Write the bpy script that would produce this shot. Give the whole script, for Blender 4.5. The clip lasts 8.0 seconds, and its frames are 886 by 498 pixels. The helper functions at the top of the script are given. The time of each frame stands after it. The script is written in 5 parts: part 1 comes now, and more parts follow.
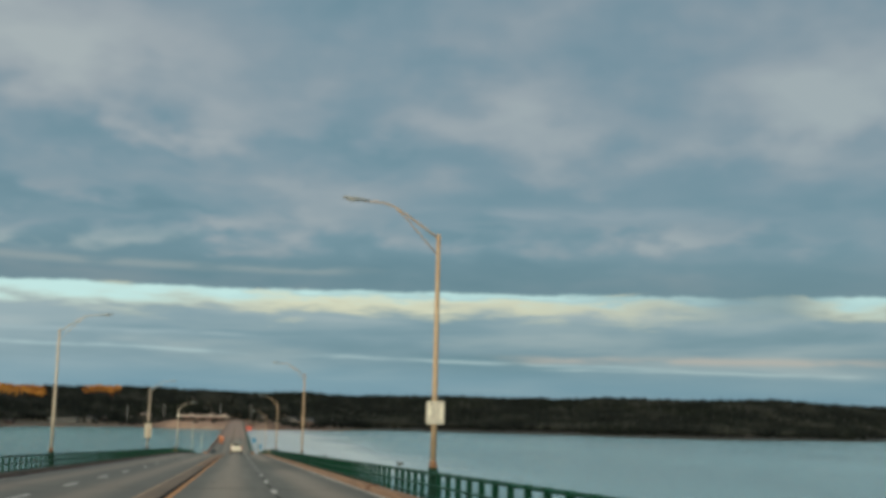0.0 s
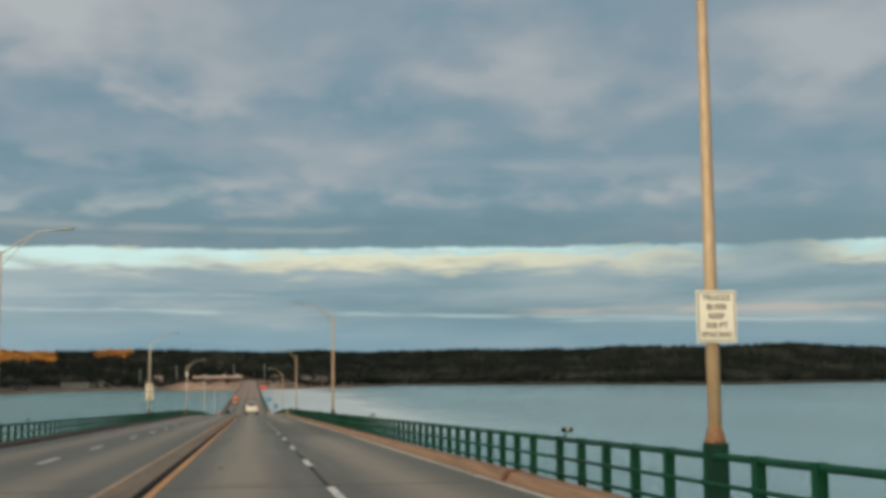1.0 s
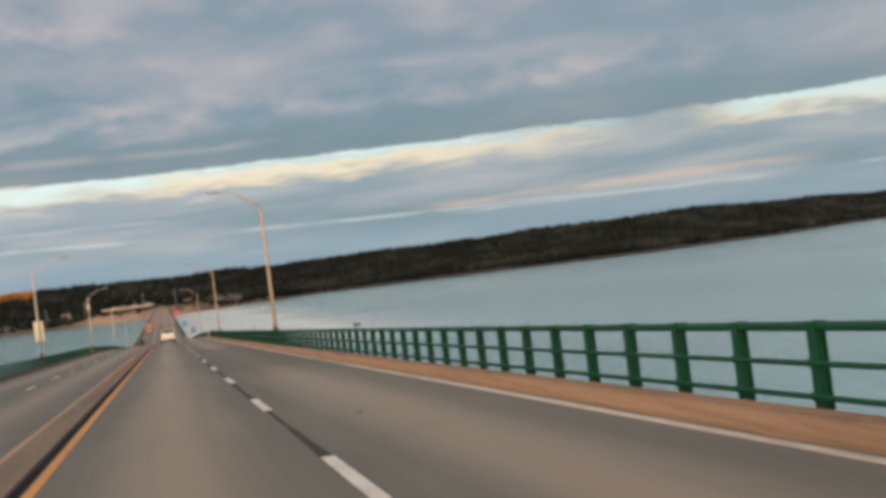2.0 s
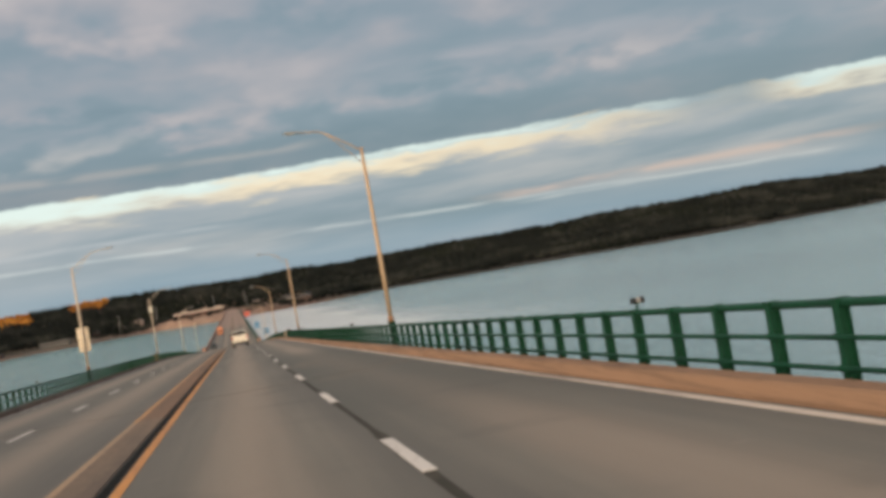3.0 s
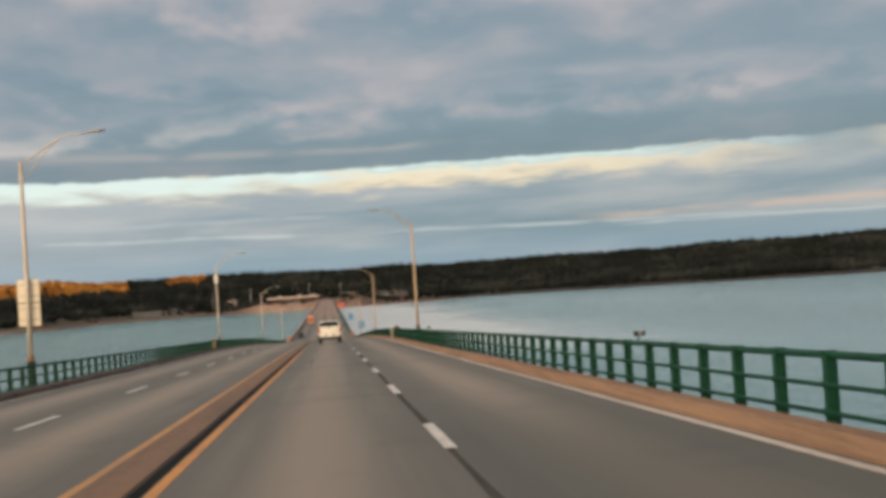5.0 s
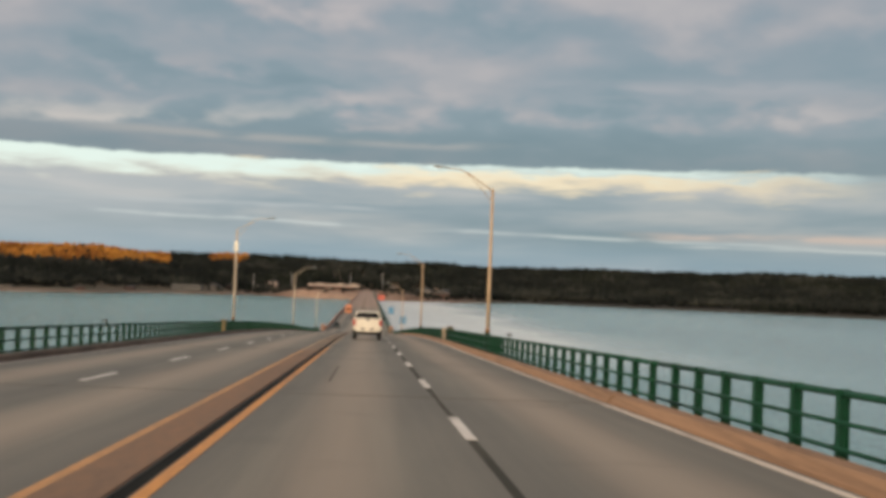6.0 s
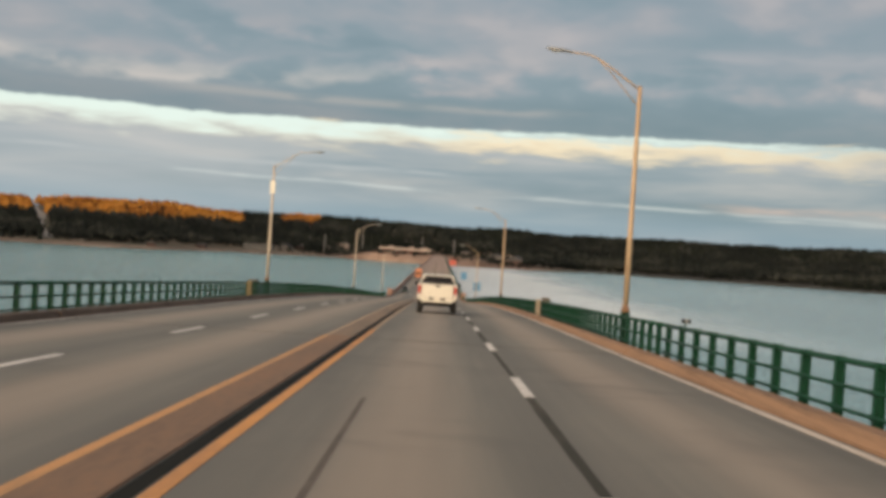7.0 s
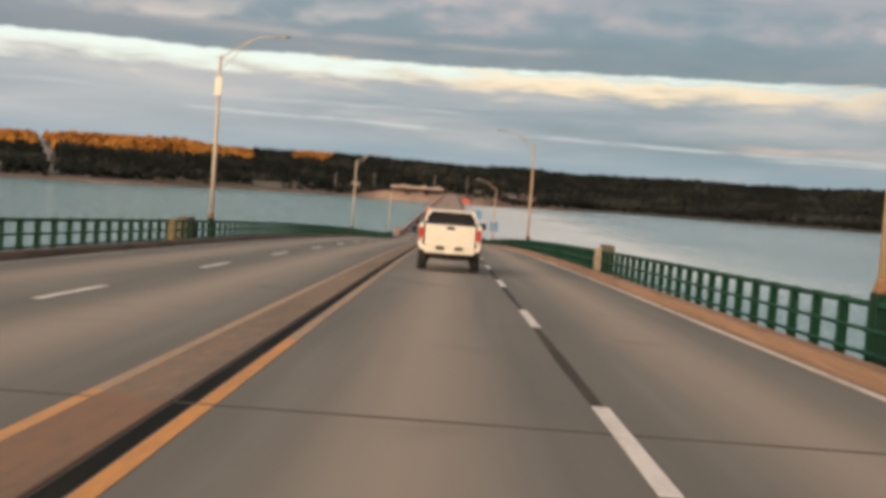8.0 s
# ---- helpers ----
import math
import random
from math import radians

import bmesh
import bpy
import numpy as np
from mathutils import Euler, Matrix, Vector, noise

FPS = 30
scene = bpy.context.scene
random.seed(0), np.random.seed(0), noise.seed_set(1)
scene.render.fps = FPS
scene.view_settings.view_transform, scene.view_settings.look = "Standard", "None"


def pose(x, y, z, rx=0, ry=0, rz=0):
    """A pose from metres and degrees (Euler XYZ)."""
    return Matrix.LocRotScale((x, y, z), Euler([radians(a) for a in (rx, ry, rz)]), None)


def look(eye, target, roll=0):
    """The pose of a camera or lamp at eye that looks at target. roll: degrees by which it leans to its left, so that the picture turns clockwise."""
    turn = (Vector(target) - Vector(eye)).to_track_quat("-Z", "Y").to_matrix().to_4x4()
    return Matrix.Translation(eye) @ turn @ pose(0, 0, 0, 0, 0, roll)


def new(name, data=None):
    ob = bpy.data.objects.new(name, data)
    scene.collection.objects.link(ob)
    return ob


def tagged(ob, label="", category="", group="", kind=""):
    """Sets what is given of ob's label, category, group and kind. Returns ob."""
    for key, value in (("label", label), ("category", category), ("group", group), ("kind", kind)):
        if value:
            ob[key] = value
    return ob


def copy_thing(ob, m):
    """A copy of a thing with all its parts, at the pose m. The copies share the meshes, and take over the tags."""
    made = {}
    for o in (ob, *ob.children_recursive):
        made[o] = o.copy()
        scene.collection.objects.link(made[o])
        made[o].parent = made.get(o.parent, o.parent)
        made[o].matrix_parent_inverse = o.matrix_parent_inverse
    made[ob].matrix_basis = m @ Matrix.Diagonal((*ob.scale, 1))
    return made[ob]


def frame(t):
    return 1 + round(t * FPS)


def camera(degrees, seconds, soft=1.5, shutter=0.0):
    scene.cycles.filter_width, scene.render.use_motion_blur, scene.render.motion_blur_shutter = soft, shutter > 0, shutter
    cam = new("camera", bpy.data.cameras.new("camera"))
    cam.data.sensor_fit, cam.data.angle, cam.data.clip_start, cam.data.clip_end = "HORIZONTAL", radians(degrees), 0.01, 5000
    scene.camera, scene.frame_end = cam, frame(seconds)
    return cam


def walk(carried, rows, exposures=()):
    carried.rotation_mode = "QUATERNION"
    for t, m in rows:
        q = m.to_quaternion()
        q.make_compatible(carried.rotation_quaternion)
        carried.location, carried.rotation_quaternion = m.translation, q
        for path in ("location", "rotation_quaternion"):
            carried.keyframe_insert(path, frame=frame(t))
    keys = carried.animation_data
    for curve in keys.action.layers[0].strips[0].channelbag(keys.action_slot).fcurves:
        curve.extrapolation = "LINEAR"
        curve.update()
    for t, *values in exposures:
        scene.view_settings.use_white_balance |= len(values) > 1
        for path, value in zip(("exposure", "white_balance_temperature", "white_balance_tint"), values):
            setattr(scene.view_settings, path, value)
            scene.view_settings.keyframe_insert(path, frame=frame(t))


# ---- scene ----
cam = camera(42.14, 8.0, soft=4.2)
PATH = [
    (0, (0.117, 6.629, 1.535), (16.937, 104.177, 15.730), 1.36),
    (0.3, (0.038, 13.399, 1.332), (14.530, 111.711, 12.503), 1.91),
    (0.6, (-0.047, 20.185, 1.128), (13.180, 118.892, 10.184), 1.87),
    (0.8, (-0.054, 24.689, 0.993), (13.930, 123.259, 10.402), 0.96),
    (1, (-0.055, 29.199, 0.857), (16.255, 127.335, 11.141), -0.45),
    (1.2, (-0.020, 33.731, 0.721), (19.338, 131.344, 10.563), -2.08),
    (1.5, (-0.093, 40.553, 0.53), (23.405, 137.546, 6.77), -4.24),
    (1.8, (-0.040, 47.359, 0.34), (24.613, 144.247, 2.45), -6.35),
    (2, (-0.121, 51.908, 0.22), (23.913, 148.969, 1.23), -7.24),
    (2.2, (-0.125, 56.441, 0.088), (22.216, 153.885, 2.21), -9.01),
    (3.3, (-0.124, 81.519, -0.66), (17.612, 179.926, 0.32), -9.54),
    (3.5, (-0.159, 86.091, -0.79), (17.387, 184.526, 0.59), -9.21),
    (4, (-0.015, 97.472, -1.142), (16.558, 196.049, 1.45), -8.99),
    (4.2, (-0.025, 102.045, -1.28), (15.807, 200.734, 1.62), -8.41),
    (4.5, (0.076, 108.874, -1.49), (14.029, 207.845, 1.46), -6.78),
    (4.7, (0.083, 113.274, -1.63), (12.272, 212.478, 1.37), -5.29),
    (5.8, (0.087, 138.566, -2.425), (7.176, 238.280, 0.166), 0.29),
    (6, (0.025, 143.159, -2.563), (6.286, 242.915, 0.520), 2.20),
    (6.2, (0.047, 147.733, -2.700), (4.951, 247.527, 1.428), 2.81),
    (6.5, (0.053, 154.589, -2.906), (2.357, 254.500, 0.608), 3.24),
    (6.6, (0.035, 156.875, -2.975), (1.831, 256.821, -0.221), 3.58),
    (7, (0.035, 166.022, -3.249), (0.214, 266.022, -3.413), 3.81),
    (7.2, (0.062, 170.569, -3.386), (-0.080, 270.565, -4.249), 3.67),
    (7.5, (0.117, 177.421, -3.591), (0.209, 277.402, -5.565), 3.51),
    (7.8, (0.062, 184.279, -3.797), (0.167, 284.203, -7.700), 3.66),
    (8, (-0.005, 188.817, -3.933), (-0.53, 288.663, -9.45), 4.12),
]
walk(cam, [(t, look(eye, target, roll)) for t, eye, target, roll in PATH],
     exposures=[(0.0, -0.22, 5550, -12), (0.6, -0.18, 5850, -8), (1.2, -0.12, 5750, -6), (1.5, -0.1, 6000, -1), (2.0, 0.06, 6250, 6), (3.4, 0.05, 6380, 6), (4.5, 0.03, 6250, 5), (5.8, 0.06, 6480, 5), (6.1, 0.05, 6400, 4), (6.5, -0.06, 6130, -1), (6.95, 0.08, 6500, 4), (7.5, 0.07, 6550, 7), (8.0, 0.16, 6700, 9)])

# ---- world and light ----
SUN_AZ, SUN_EL = radians(-142), radians(9)


class Nodes:
    """Small helper to write node trees."""

    def __init__(self, tree):
        self.tree = tree
        tree.nodes.clear()

    def add(self, kind, **props):
        n = self.tree.nodes.new(kind)
        for key, value in props.items():
            if key == "operation":
                n.operation = value
            elif key == "blend_type":
                n.blend_type = value
            elif key == "data_type":
                n.data_type = value
            elif key == "noise_dimensions":
                n.noise_dimensions = value
            elif key == "feature":
                n.feature = value
        return n

    def put(self, socket, value):
        if isinstance(value, bpy.types.NodeSocket):
            self.tree.links.new(value, socket)
        elif value is not None:
            socket.default_value = value

    def math(self, op, a, b=None, c=None):
        n = self.add("ShaderNodeMath", operation=op)
        for i, v in enumerate((a, b, c)):
            if v is not None:
                self.put(n.inputs[i], v)
        return n.outputs[0]

    def mix(self, fac, a, b, blend="MIX"):
        n = self.add("ShaderNodeMix", data_type="RGBA", blend_type=blend)
        self.put(n.inputs[0], fac)
        self.put(n.inputs[6], a)
        self.put(n.inputs[7], b)
        return n.outputs[2]

    def noise(self, vector, scale, detail=4.0, rough=0.55, distortion=0.0):
        n = self.add("ShaderNodeTexNoise")
        self.put(n.inputs["Vector"], vector)
        n.inputs["Scale"].default_value = scale
        n.inputs["Detail"].default_value = detail
        n.inputs["Roughness"].default_value = rough
        n.inputs["Distortion"].default_value = distortion
        return n.outputs[0]

    def ramp(self, fac, stops, smooth=False):
        n = self.add("ShaderNodeValToRGB")
        n.color_ramp.interpolation = "EASE" if smooth else "LINEAR"
        el = n.color_ramp.elements
        while len(el) < len(stops):
            el.new(0.5)
        for e, (p, col) in zip(el, stops):
            e.position = p
            e.color = (*col, 1) if len(col) == 3 else col
        self.put(n.inputs[0], fac)
        return n.outputs[0]

    def scaled(self, vector, s, off=(0, 0, 0)):
        n = self.add("ShaderNodeMapping")
        self.put(n.inputs[0], vector)
        n.inputs["Location"].default_value = off
        n.inputs["Scale"].default_value = s
        return n.outputs[0]

    def smooth(self, x, lo, hi, out_lo=0.0, out_hi=1.0):
        n = self.add("ShaderNodeMapRange")
        n.interpolation_type = "SMOOTHSTEP"
        self.put(n.inputs[0], x)
        for i, v in enumerate((lo, hi, out_lo, out_hi)):
            self.put(n.inputs[i + 1], v)
        return n.outputs[0]

    def join(self, x, y, z=0.0):
        n = self.add("ShaderNodeCombineXYZ")
        for i, v in enumerate((x, y, z)):
            self.put(n.inputs[i], v)
        return n.outputs[0]


def srgb(r, g, b):
    return tuple((c / 255 / 12.92) if c / 255 <= 0.04045 else ((c / 255 + 0.055) / 1.055) ** 2.4 for c in (r, g, b))


def rgba(r, g, b):
    return (*srgb(r, g, b), 1)


def build_world():
    world = bpy.data.worlds.new("sky")
    scene.world = world
    world.use_nodes = True
    n = Nodes(world.node_tree)
    co = n.add("ShaderNodeTexCoord").outputs["Generated"]
    sep = n.add("ShaderNodeSeparateXYZ")
    n.put(sep.inputs[0], co)
    x, y, z = sep.outputs
    el = n.math("MULTIPLY", n.math("ARCSINE", z), 57.29578)
    az = n.math("MULTIPLY", n.math("ARCTAN2", x, y), 57.29578)
    # a cloud deck seen from below: flattened towards the horizon
    deep = n.math("MAXIMUM", n.math("ADD", z, 0.05), 0.02)
    flat = n.join(n.math("DIVIDE", x, deep), n.math("DIVIDE", y, deep))
    rise = n.math("MULTIPLY", n.math("LOGARITHM", n.math("MAXIMUM", n.math("ADD", el, 3.0), 0.5), 2.718), 5.2)
    round_at = n.join(n.math("MULTIPLY", az, 0.125), rise, 2.0)
    rolls = n.noise(round_at, 1.0, 3, 0.44, 0.1)
    big = n.noise(n.scaled(flat, (0.9, 0.35, 1), (3.1, 1.7, 0)), 1.0, 5, 0.5, 0.1)
    fine = n.noise(n.join(n.math("MULTIPLY", az, 0.35), n.math("MULTIPLY", el, 0.9), 4.0), 1.0, 5, 0.6, 0.3)
    puffs = n.noise(n.join(n.math("MULTIPLY", az, 0.30), n.math("MULTIPLY", rise, 1.5), 7.0), 1.0, 3, 0.45, 0.1)
    lump = n.math("ADD", n.math("MULTIPLY", rolls, 0.66), n.math("ADD", n.math("MULTIPLY", big, 0.05), n.math("ADD", n.math("MULTIPLY", puffs, 0.22), n.math("MULTIPLY", fine, 0.07))))
    lump = n.math("ADD", lump, n.math("MULTIPLY", n.math("MULTIPLY", n.smooth(az, 10.0, 30.0), n.smooth(el, 9.0, 17.0)), 0.07))
    # the larger cloud masses and the darker hollows between them: bearing, elevation, half width, half height, brightness
    at = n.join(n.math("ADD", az, n.math("MULTIPLY", n.math("SUBTRACT", rolls, 0.5), 12.0)), n.math("ADD", el, n.math("MULTIPLY", n.math("SUBTRACT", puffs, 0.5), 5.0)))
    masses = n.math("ADD", n.math("MULTIPLY", n.math("SUBTRACT", lump, 0.5), 0.56), 0.52)
    for a, e, w, h, gain in ((30.0, 15.0, 9, 2.6, 0.12), (16.0, 13.9, 7, 2.0, 0.10), (8.5, 14.6, 5, 2.0, 0.07), (-9.0, 17.0, 12, 4.4, 0.14), (-2.5, 14.2, 7, 2.2, 0.10),
                             (2.5, 10.4, 4, 1.9, 0.05), (-14.0, 11.0, 10, 1.5, 0.06), (-2.5, 8.9, 6, 1.1, 0.10), (14.0, 12.2, 6, 1.2, 0.06), (24.0, 9.0, 8, 0.8, 0.04),
                             (4.5, 12.6, 5, 1.6, -0.07), (11.5, 16.5, 6, 2.0, -0.06), (-9.5, 9.4, 9, 1.2, -0.09), (24.0, 11.7, 7, 1.6, -0.06), (8.0, 7.5, 30, 1.8, -0.14), (-6.5, 12.4, 6, 1.2, -0.06)):
        off = n.add("ShaderNodeVectorMath", operation="SUBTRACT")
        n.put(off.inputs[0], at)
        off.inputs[1].default_value = (a, e, 0)
        size = n.add("ShaderNodeVectorMath", operation="DIVIDE")
        n.put(size.inputs[0], off.outputs[0])
        size.inputs[1].default_value = (w, h, 1)
        far = n.add("ShaderNodeVectorMath", operation="LENGTH")
        n.put(far.inputs[0], size.outputs[0])
        masses = n.math("ADD", masses, n.smooth(far.outputs["Value"], 1.0, 0.0, 0.0, gain))
    lump = masses
    deck_col = n.ramp(lump, [(0.36, srgb(120, 137, 149)), (0.45, srgb(133, 146, 157)), (0.50, srgb(145, 152, 162)),
                             (0.55, srgb(160, 159, 166)), (0.61, srgb(179, 171, 174)), (0.69, srgb(194, 184, 183))])
    # streaky layers nearer the horizon
    streak_at = n.join(n.math("MULTIPLY", az, 0.085), n.math("MULTIPLY", el, 0.62))
    streak = n.noise(streak_at, 1.0, 4, 0.5, 0.25)
    low = n.ramp(streak, [(0.34, srgb(120, 139, 153)), (0.46, srgb(138, 151, 164)), (0.57, srgb(163, 167, 174)), (0.68, srgb(186, 182, 184))])
    horizon = n.ramp(streak, [(0.35, srgb(130, 154, 172)), (0.6, srgb(148, 164, 178)), (0.75, srgb(170, 178, 187))])
    low = n.mix(n.smooth(el, 1.3, 2.9), horizon, low)
    low = n.mix(n.math("MULTIPLY", n.smooth(az, 3.0, -16.0, 0.0, 0.38), n.smooth(el, 0.8, 2.4)), low, rgba(198, 196, 200))
    # the clear gap under the edge of the deck
    wob = n.noise(n.join(n.math("MULTIPLY", az, 0.22), 0.0, 3.0), 1.0, 5, 0.6)
    wob2 = n.noise(n.join(n.math("MULTIPLY", az, 0.05), n.math("MULTIPLY", el, 0.05), 9.0), 1.0, 2, 0.5)
    turn = n.math("ADD", n.math("DIVIDE", az, 120.0), 0.5)
    edge = n.math("ADD", 5.62, n.math("ADD", n.math("MULTIPLY", wob, 0.30), n.math("MULTIPLY", wob2, 0.35)))
    teeth = n.noise(n.join(n.math("MULTIPLY", az, 0.9), n.math("MULTIPLY", el, 0.6), 12.0), 1.0, 4, 0.6)
    depth = n.math("SUBTRACT", n.math("ADD", edge, n.math("MULTIPLY", n.math("SUBTRACT", teeth, 0.5), 0.22)), el)
    torn = n.noise(n.join(n.math("MULTIPLY", az, 0.28), n.math("MULTIPLY", el, 1.6), 17.0), 1.0, 5, 0.55, 0.2)
    frayed = n.math("ADD", n.math("SUBTRACT", edge, el), n.math("MULTIPLY", n.math("SUBTRACT", torn, 0.5), 2.4))
    wide = n.ramp(turn, [(0.0, (0.7,) * 3), (0.36, (0.95,) * 3), (0.44, (0.78,) * 3), (0.495, (0.6,) * 3), (0.52, (0.42,) * 3), (0.6, (0.4,) * 3), (0.68, (0.3,) * 3), (0.73, (0.45,) * 3), (0.78, (0.8,) * 3)])
    shine = n.ramp(turn, [(0.0, (0.6,) * 3), (0.36, (0.95,) * 3), (0.65, (0.9,) * 3), (0.675, (0.8,) * 3), (0.70, (0.16,) * 3), (0.725, (0.12,) * 3), (0.742, (0.92,) * 3), (1.0, (0.7,) * 3)])
    in_gap = n.math("MULTIPLY", n.smooth(n.math("ADD", depth, n.math("MULTIPLY", n.math("SUBTRACT", fine, 0.5), 0.25)), -0.06, 0.12),
                    n.smooth(frayed, n.math("ADD", wide, 0.45), n.math("SUBTRACT", wide, 0.6)))
    below = n.smooth(depth, -0.05, 0.3)
    sky = n.mix(below, deck_col, low)
    # darker belly of the deck just above the gap
    sky = n.mix(n.math("MULTIPLY", n.smooth(depth, -2.4, -0.3), n.math("SUBTRACT", 0.55, n.math("MULTIPLY", below, 0.55))), sky, rgba(104, 121, 133))
    haze_under = n.math("MULTIPLY", n.math("MULTIPLY", n.smooth(depth, 2.6, 0.6), below), 0.3)
    sky = n.mix(haze_under, sky, rgba(188, 184, 186))
    # cream light on the ragged tops just under the gap
    cream_where = n.ramp(turn, [(0.0, (0.3,) * 3), (0.38, (0.3,) * 3), (0.48, (0.55,) * 3), (0.52, (1.0,) * 3), (0.62, (1.0,) * 3), (0.675, (0.6,) * 3), (0.70, (0.12,) * 3), (0.72, (0.12,) * 3), (0.74, (0.75,) * 3), (1.0, (0.5,) * 3)])
    cream = n.math("MULTIPLY", n.math("MULTIPLY", n.smooth(frayed, 1.5, 0.62), n.smooth(frayed, 0.15, 0.45)), cream_where)
    sky = n.mix(cream, sky, rgba(243, 220, 188))
    sky = n.mix(n.math("MULTIPLY", in_gap, shine), sky, rgba(232, 243, 236))
    # a lit ridge of cloud that dips and climbs again above the gap
    dip = n.math("ADD", az, 15.0)
    ridge = n.math("ADD", n.math("MULTIPLY", n.math("MULTIPLY", dip, dip), 0.0085), n.math("ADD", 6.98, n.math("MULTIPLY", wob, 0.4)))
    ridge = n.math("ADD", ridge, n.math("MULTIPLY", n.math("SUBTRACT", rolls, 0.5), 1.6))
    over = n.math("ADD", n.math("SUBTRACT", el, ridge), n.math("MULTIPLY", n.math("SUBTRACT", fine, 0.5), 0.7))
    lit = n.math("MULTIPLY", n.math("MULTIPLY", n.smooth(over, -0.5, 0.25), n.smooth(over, 1.15, 0.15)), n.math("MULTIPLY", n.math("MULTIPLY", n.smooth(puffs, 0.33, 0.58), n.smooth(az, 2.0, -12.0, 0.0, 0.68)), n.smooth(az, -34.0, -24.0)))
    sky = n.mix(lit, sky, rgba(214, 200, 194))
    # thin pale streaks
    for at, slope, thick, col, lo, hi, seed in ((2.75, -0.016, 0.16, rgba(202, 206, 208), -18, 24, 2.0), (2.45, -0.01, 0.13, rgba(206, 208, 208), 12, 44, 4.0),
                                                (2.78, 0.0, 0.34, rgba(220, 188, 174), 11, 34, 5.0), (9.9, 0.0, 0.6, rgba(172, 168, 174), 6, 26, 25.0),
                                                (6.9, 0.0, 0.34, rgba(170, 164, 164), -16, 9, 34.0),
                                                (3.6, 0.0, 0.18, rgba(182, 184, 190), -40, 4, 11.0)):
        w = n.noise(n.join(n.math("MULTIPLY", az, 0.12), 0.0, seed), 1.0, 3, 0.5)
        mid = n.math("ADD", n.math("MULTIPLY", az, slope), n.math("ADD", at - 0.25, n.math("MULTIPLY", w, 0.5)))
        off = n.math("ABSOLUTE", n.math("SUBTRACT", el, mid))
        f = n.math("MULTIPLY", n.smooth(off, thick, 0.0), n.math("MULTIPLY", n.smooth(az, lo, lo + 5), n.smooth(az, hi, hi - 6)))
        f = n.math("MULTIPLY", f, n.smooth(n.noise(n.join(n.math("MULTIPLY", az, 0.16), n.math("MULTIPLY", el, 0.8), seed + 3), 1.0, 3), 0.36, 0.56))
        sky = n.mix(n.math("MULTIPLY", f, 0.68), sky, col)
    sky = n.mix(n.math("MULTIPLY", n.smooth(az, 0.0, 24.0), 0.16), sky, rgba(120, 130, 142))
    # brighter and warmer towards the low sun behind
    toward = n.math("ADD", n.math("MULTIPLY", x, math.sin(SUN_AZ)), n.math("MULTIPLY", y, math.cos(SUN_AZ)))
    glow = n.smooth(toward, -0.2, 1.0)
    glow_col = n.mix(glow, (1, 1, 1, 1), (7.5, 5.6, 4.1, 1))
    sky = n.mix(1.0, sky, glow_col, "MULTIPLY")
    nishita = n.add("ShaderNodeTexSky")
    nishita.sky_type = "NISHITA"
    nishita.sun_disc = False
    nishita.sun_elevation = SUN_EL
    nishita.sun_rotation = SUN_AZ
    haze = n.add("ShaderNodeBackground")
    n.put(haze.inputs[0], nishita.outputs[0])
    haze.inputs[1].default_value = 0.012
    bg = n.add("ShaderNodeBackground")
    n.put(bg.inputs[0], sky)
    bg.inputs[1].default_value = 0.95
    both = n.add("ShaderNodeAddShader")
    n.put(both.inputs[0], bg.outputs[0])
    n.put(both.inputs[1], haze.outputs[0])
    out = n.add("ShaderNodeOutputWorld")
    n.put(out.inputs[0], both.outputs[0])


build_world()
lamp = bpy.data.lights.new("sun", "SUN")
lamp.energy, lamp.angle, lamp.color = 1.7, radians(12), (1.0, 0.72, 0.46)
sun = new("sun", lamp)
sun.matrix_world = look((100 * math.sin(SUN_AZ) * math.cos(SUN_EL), 100 * math.cos(SUN_AZ) * math.cos(SUN_EL), 100 * math.sin(SUN_EL)), (0, 0, 0))


# ---- materials ----
def material(name, build):
    m = bpy.data.materials.new(name)
    m.use_nodes = True
    n = Nodes(m.node_tree)
    bsdf = n.add("ShaderNodeBsdfPrincipled")
    out = n.add("ShaderNodeOutputMaterial")
    n.put(out.inputs[0], bsdf.outputs[0])
    build(n, bsdf)
    return m


def bump(n, bsdf, height, strength, distance=0.01):
    b = n.add("ShaderNodeBump")
    n.put(b.inputs["Height"], height)
    b.inputs["Strength"].default_value = strength
    b.inputs["Distance"].default_value = distance
    n.put(bsdf.inputs["Normal"], b.outputs[0])


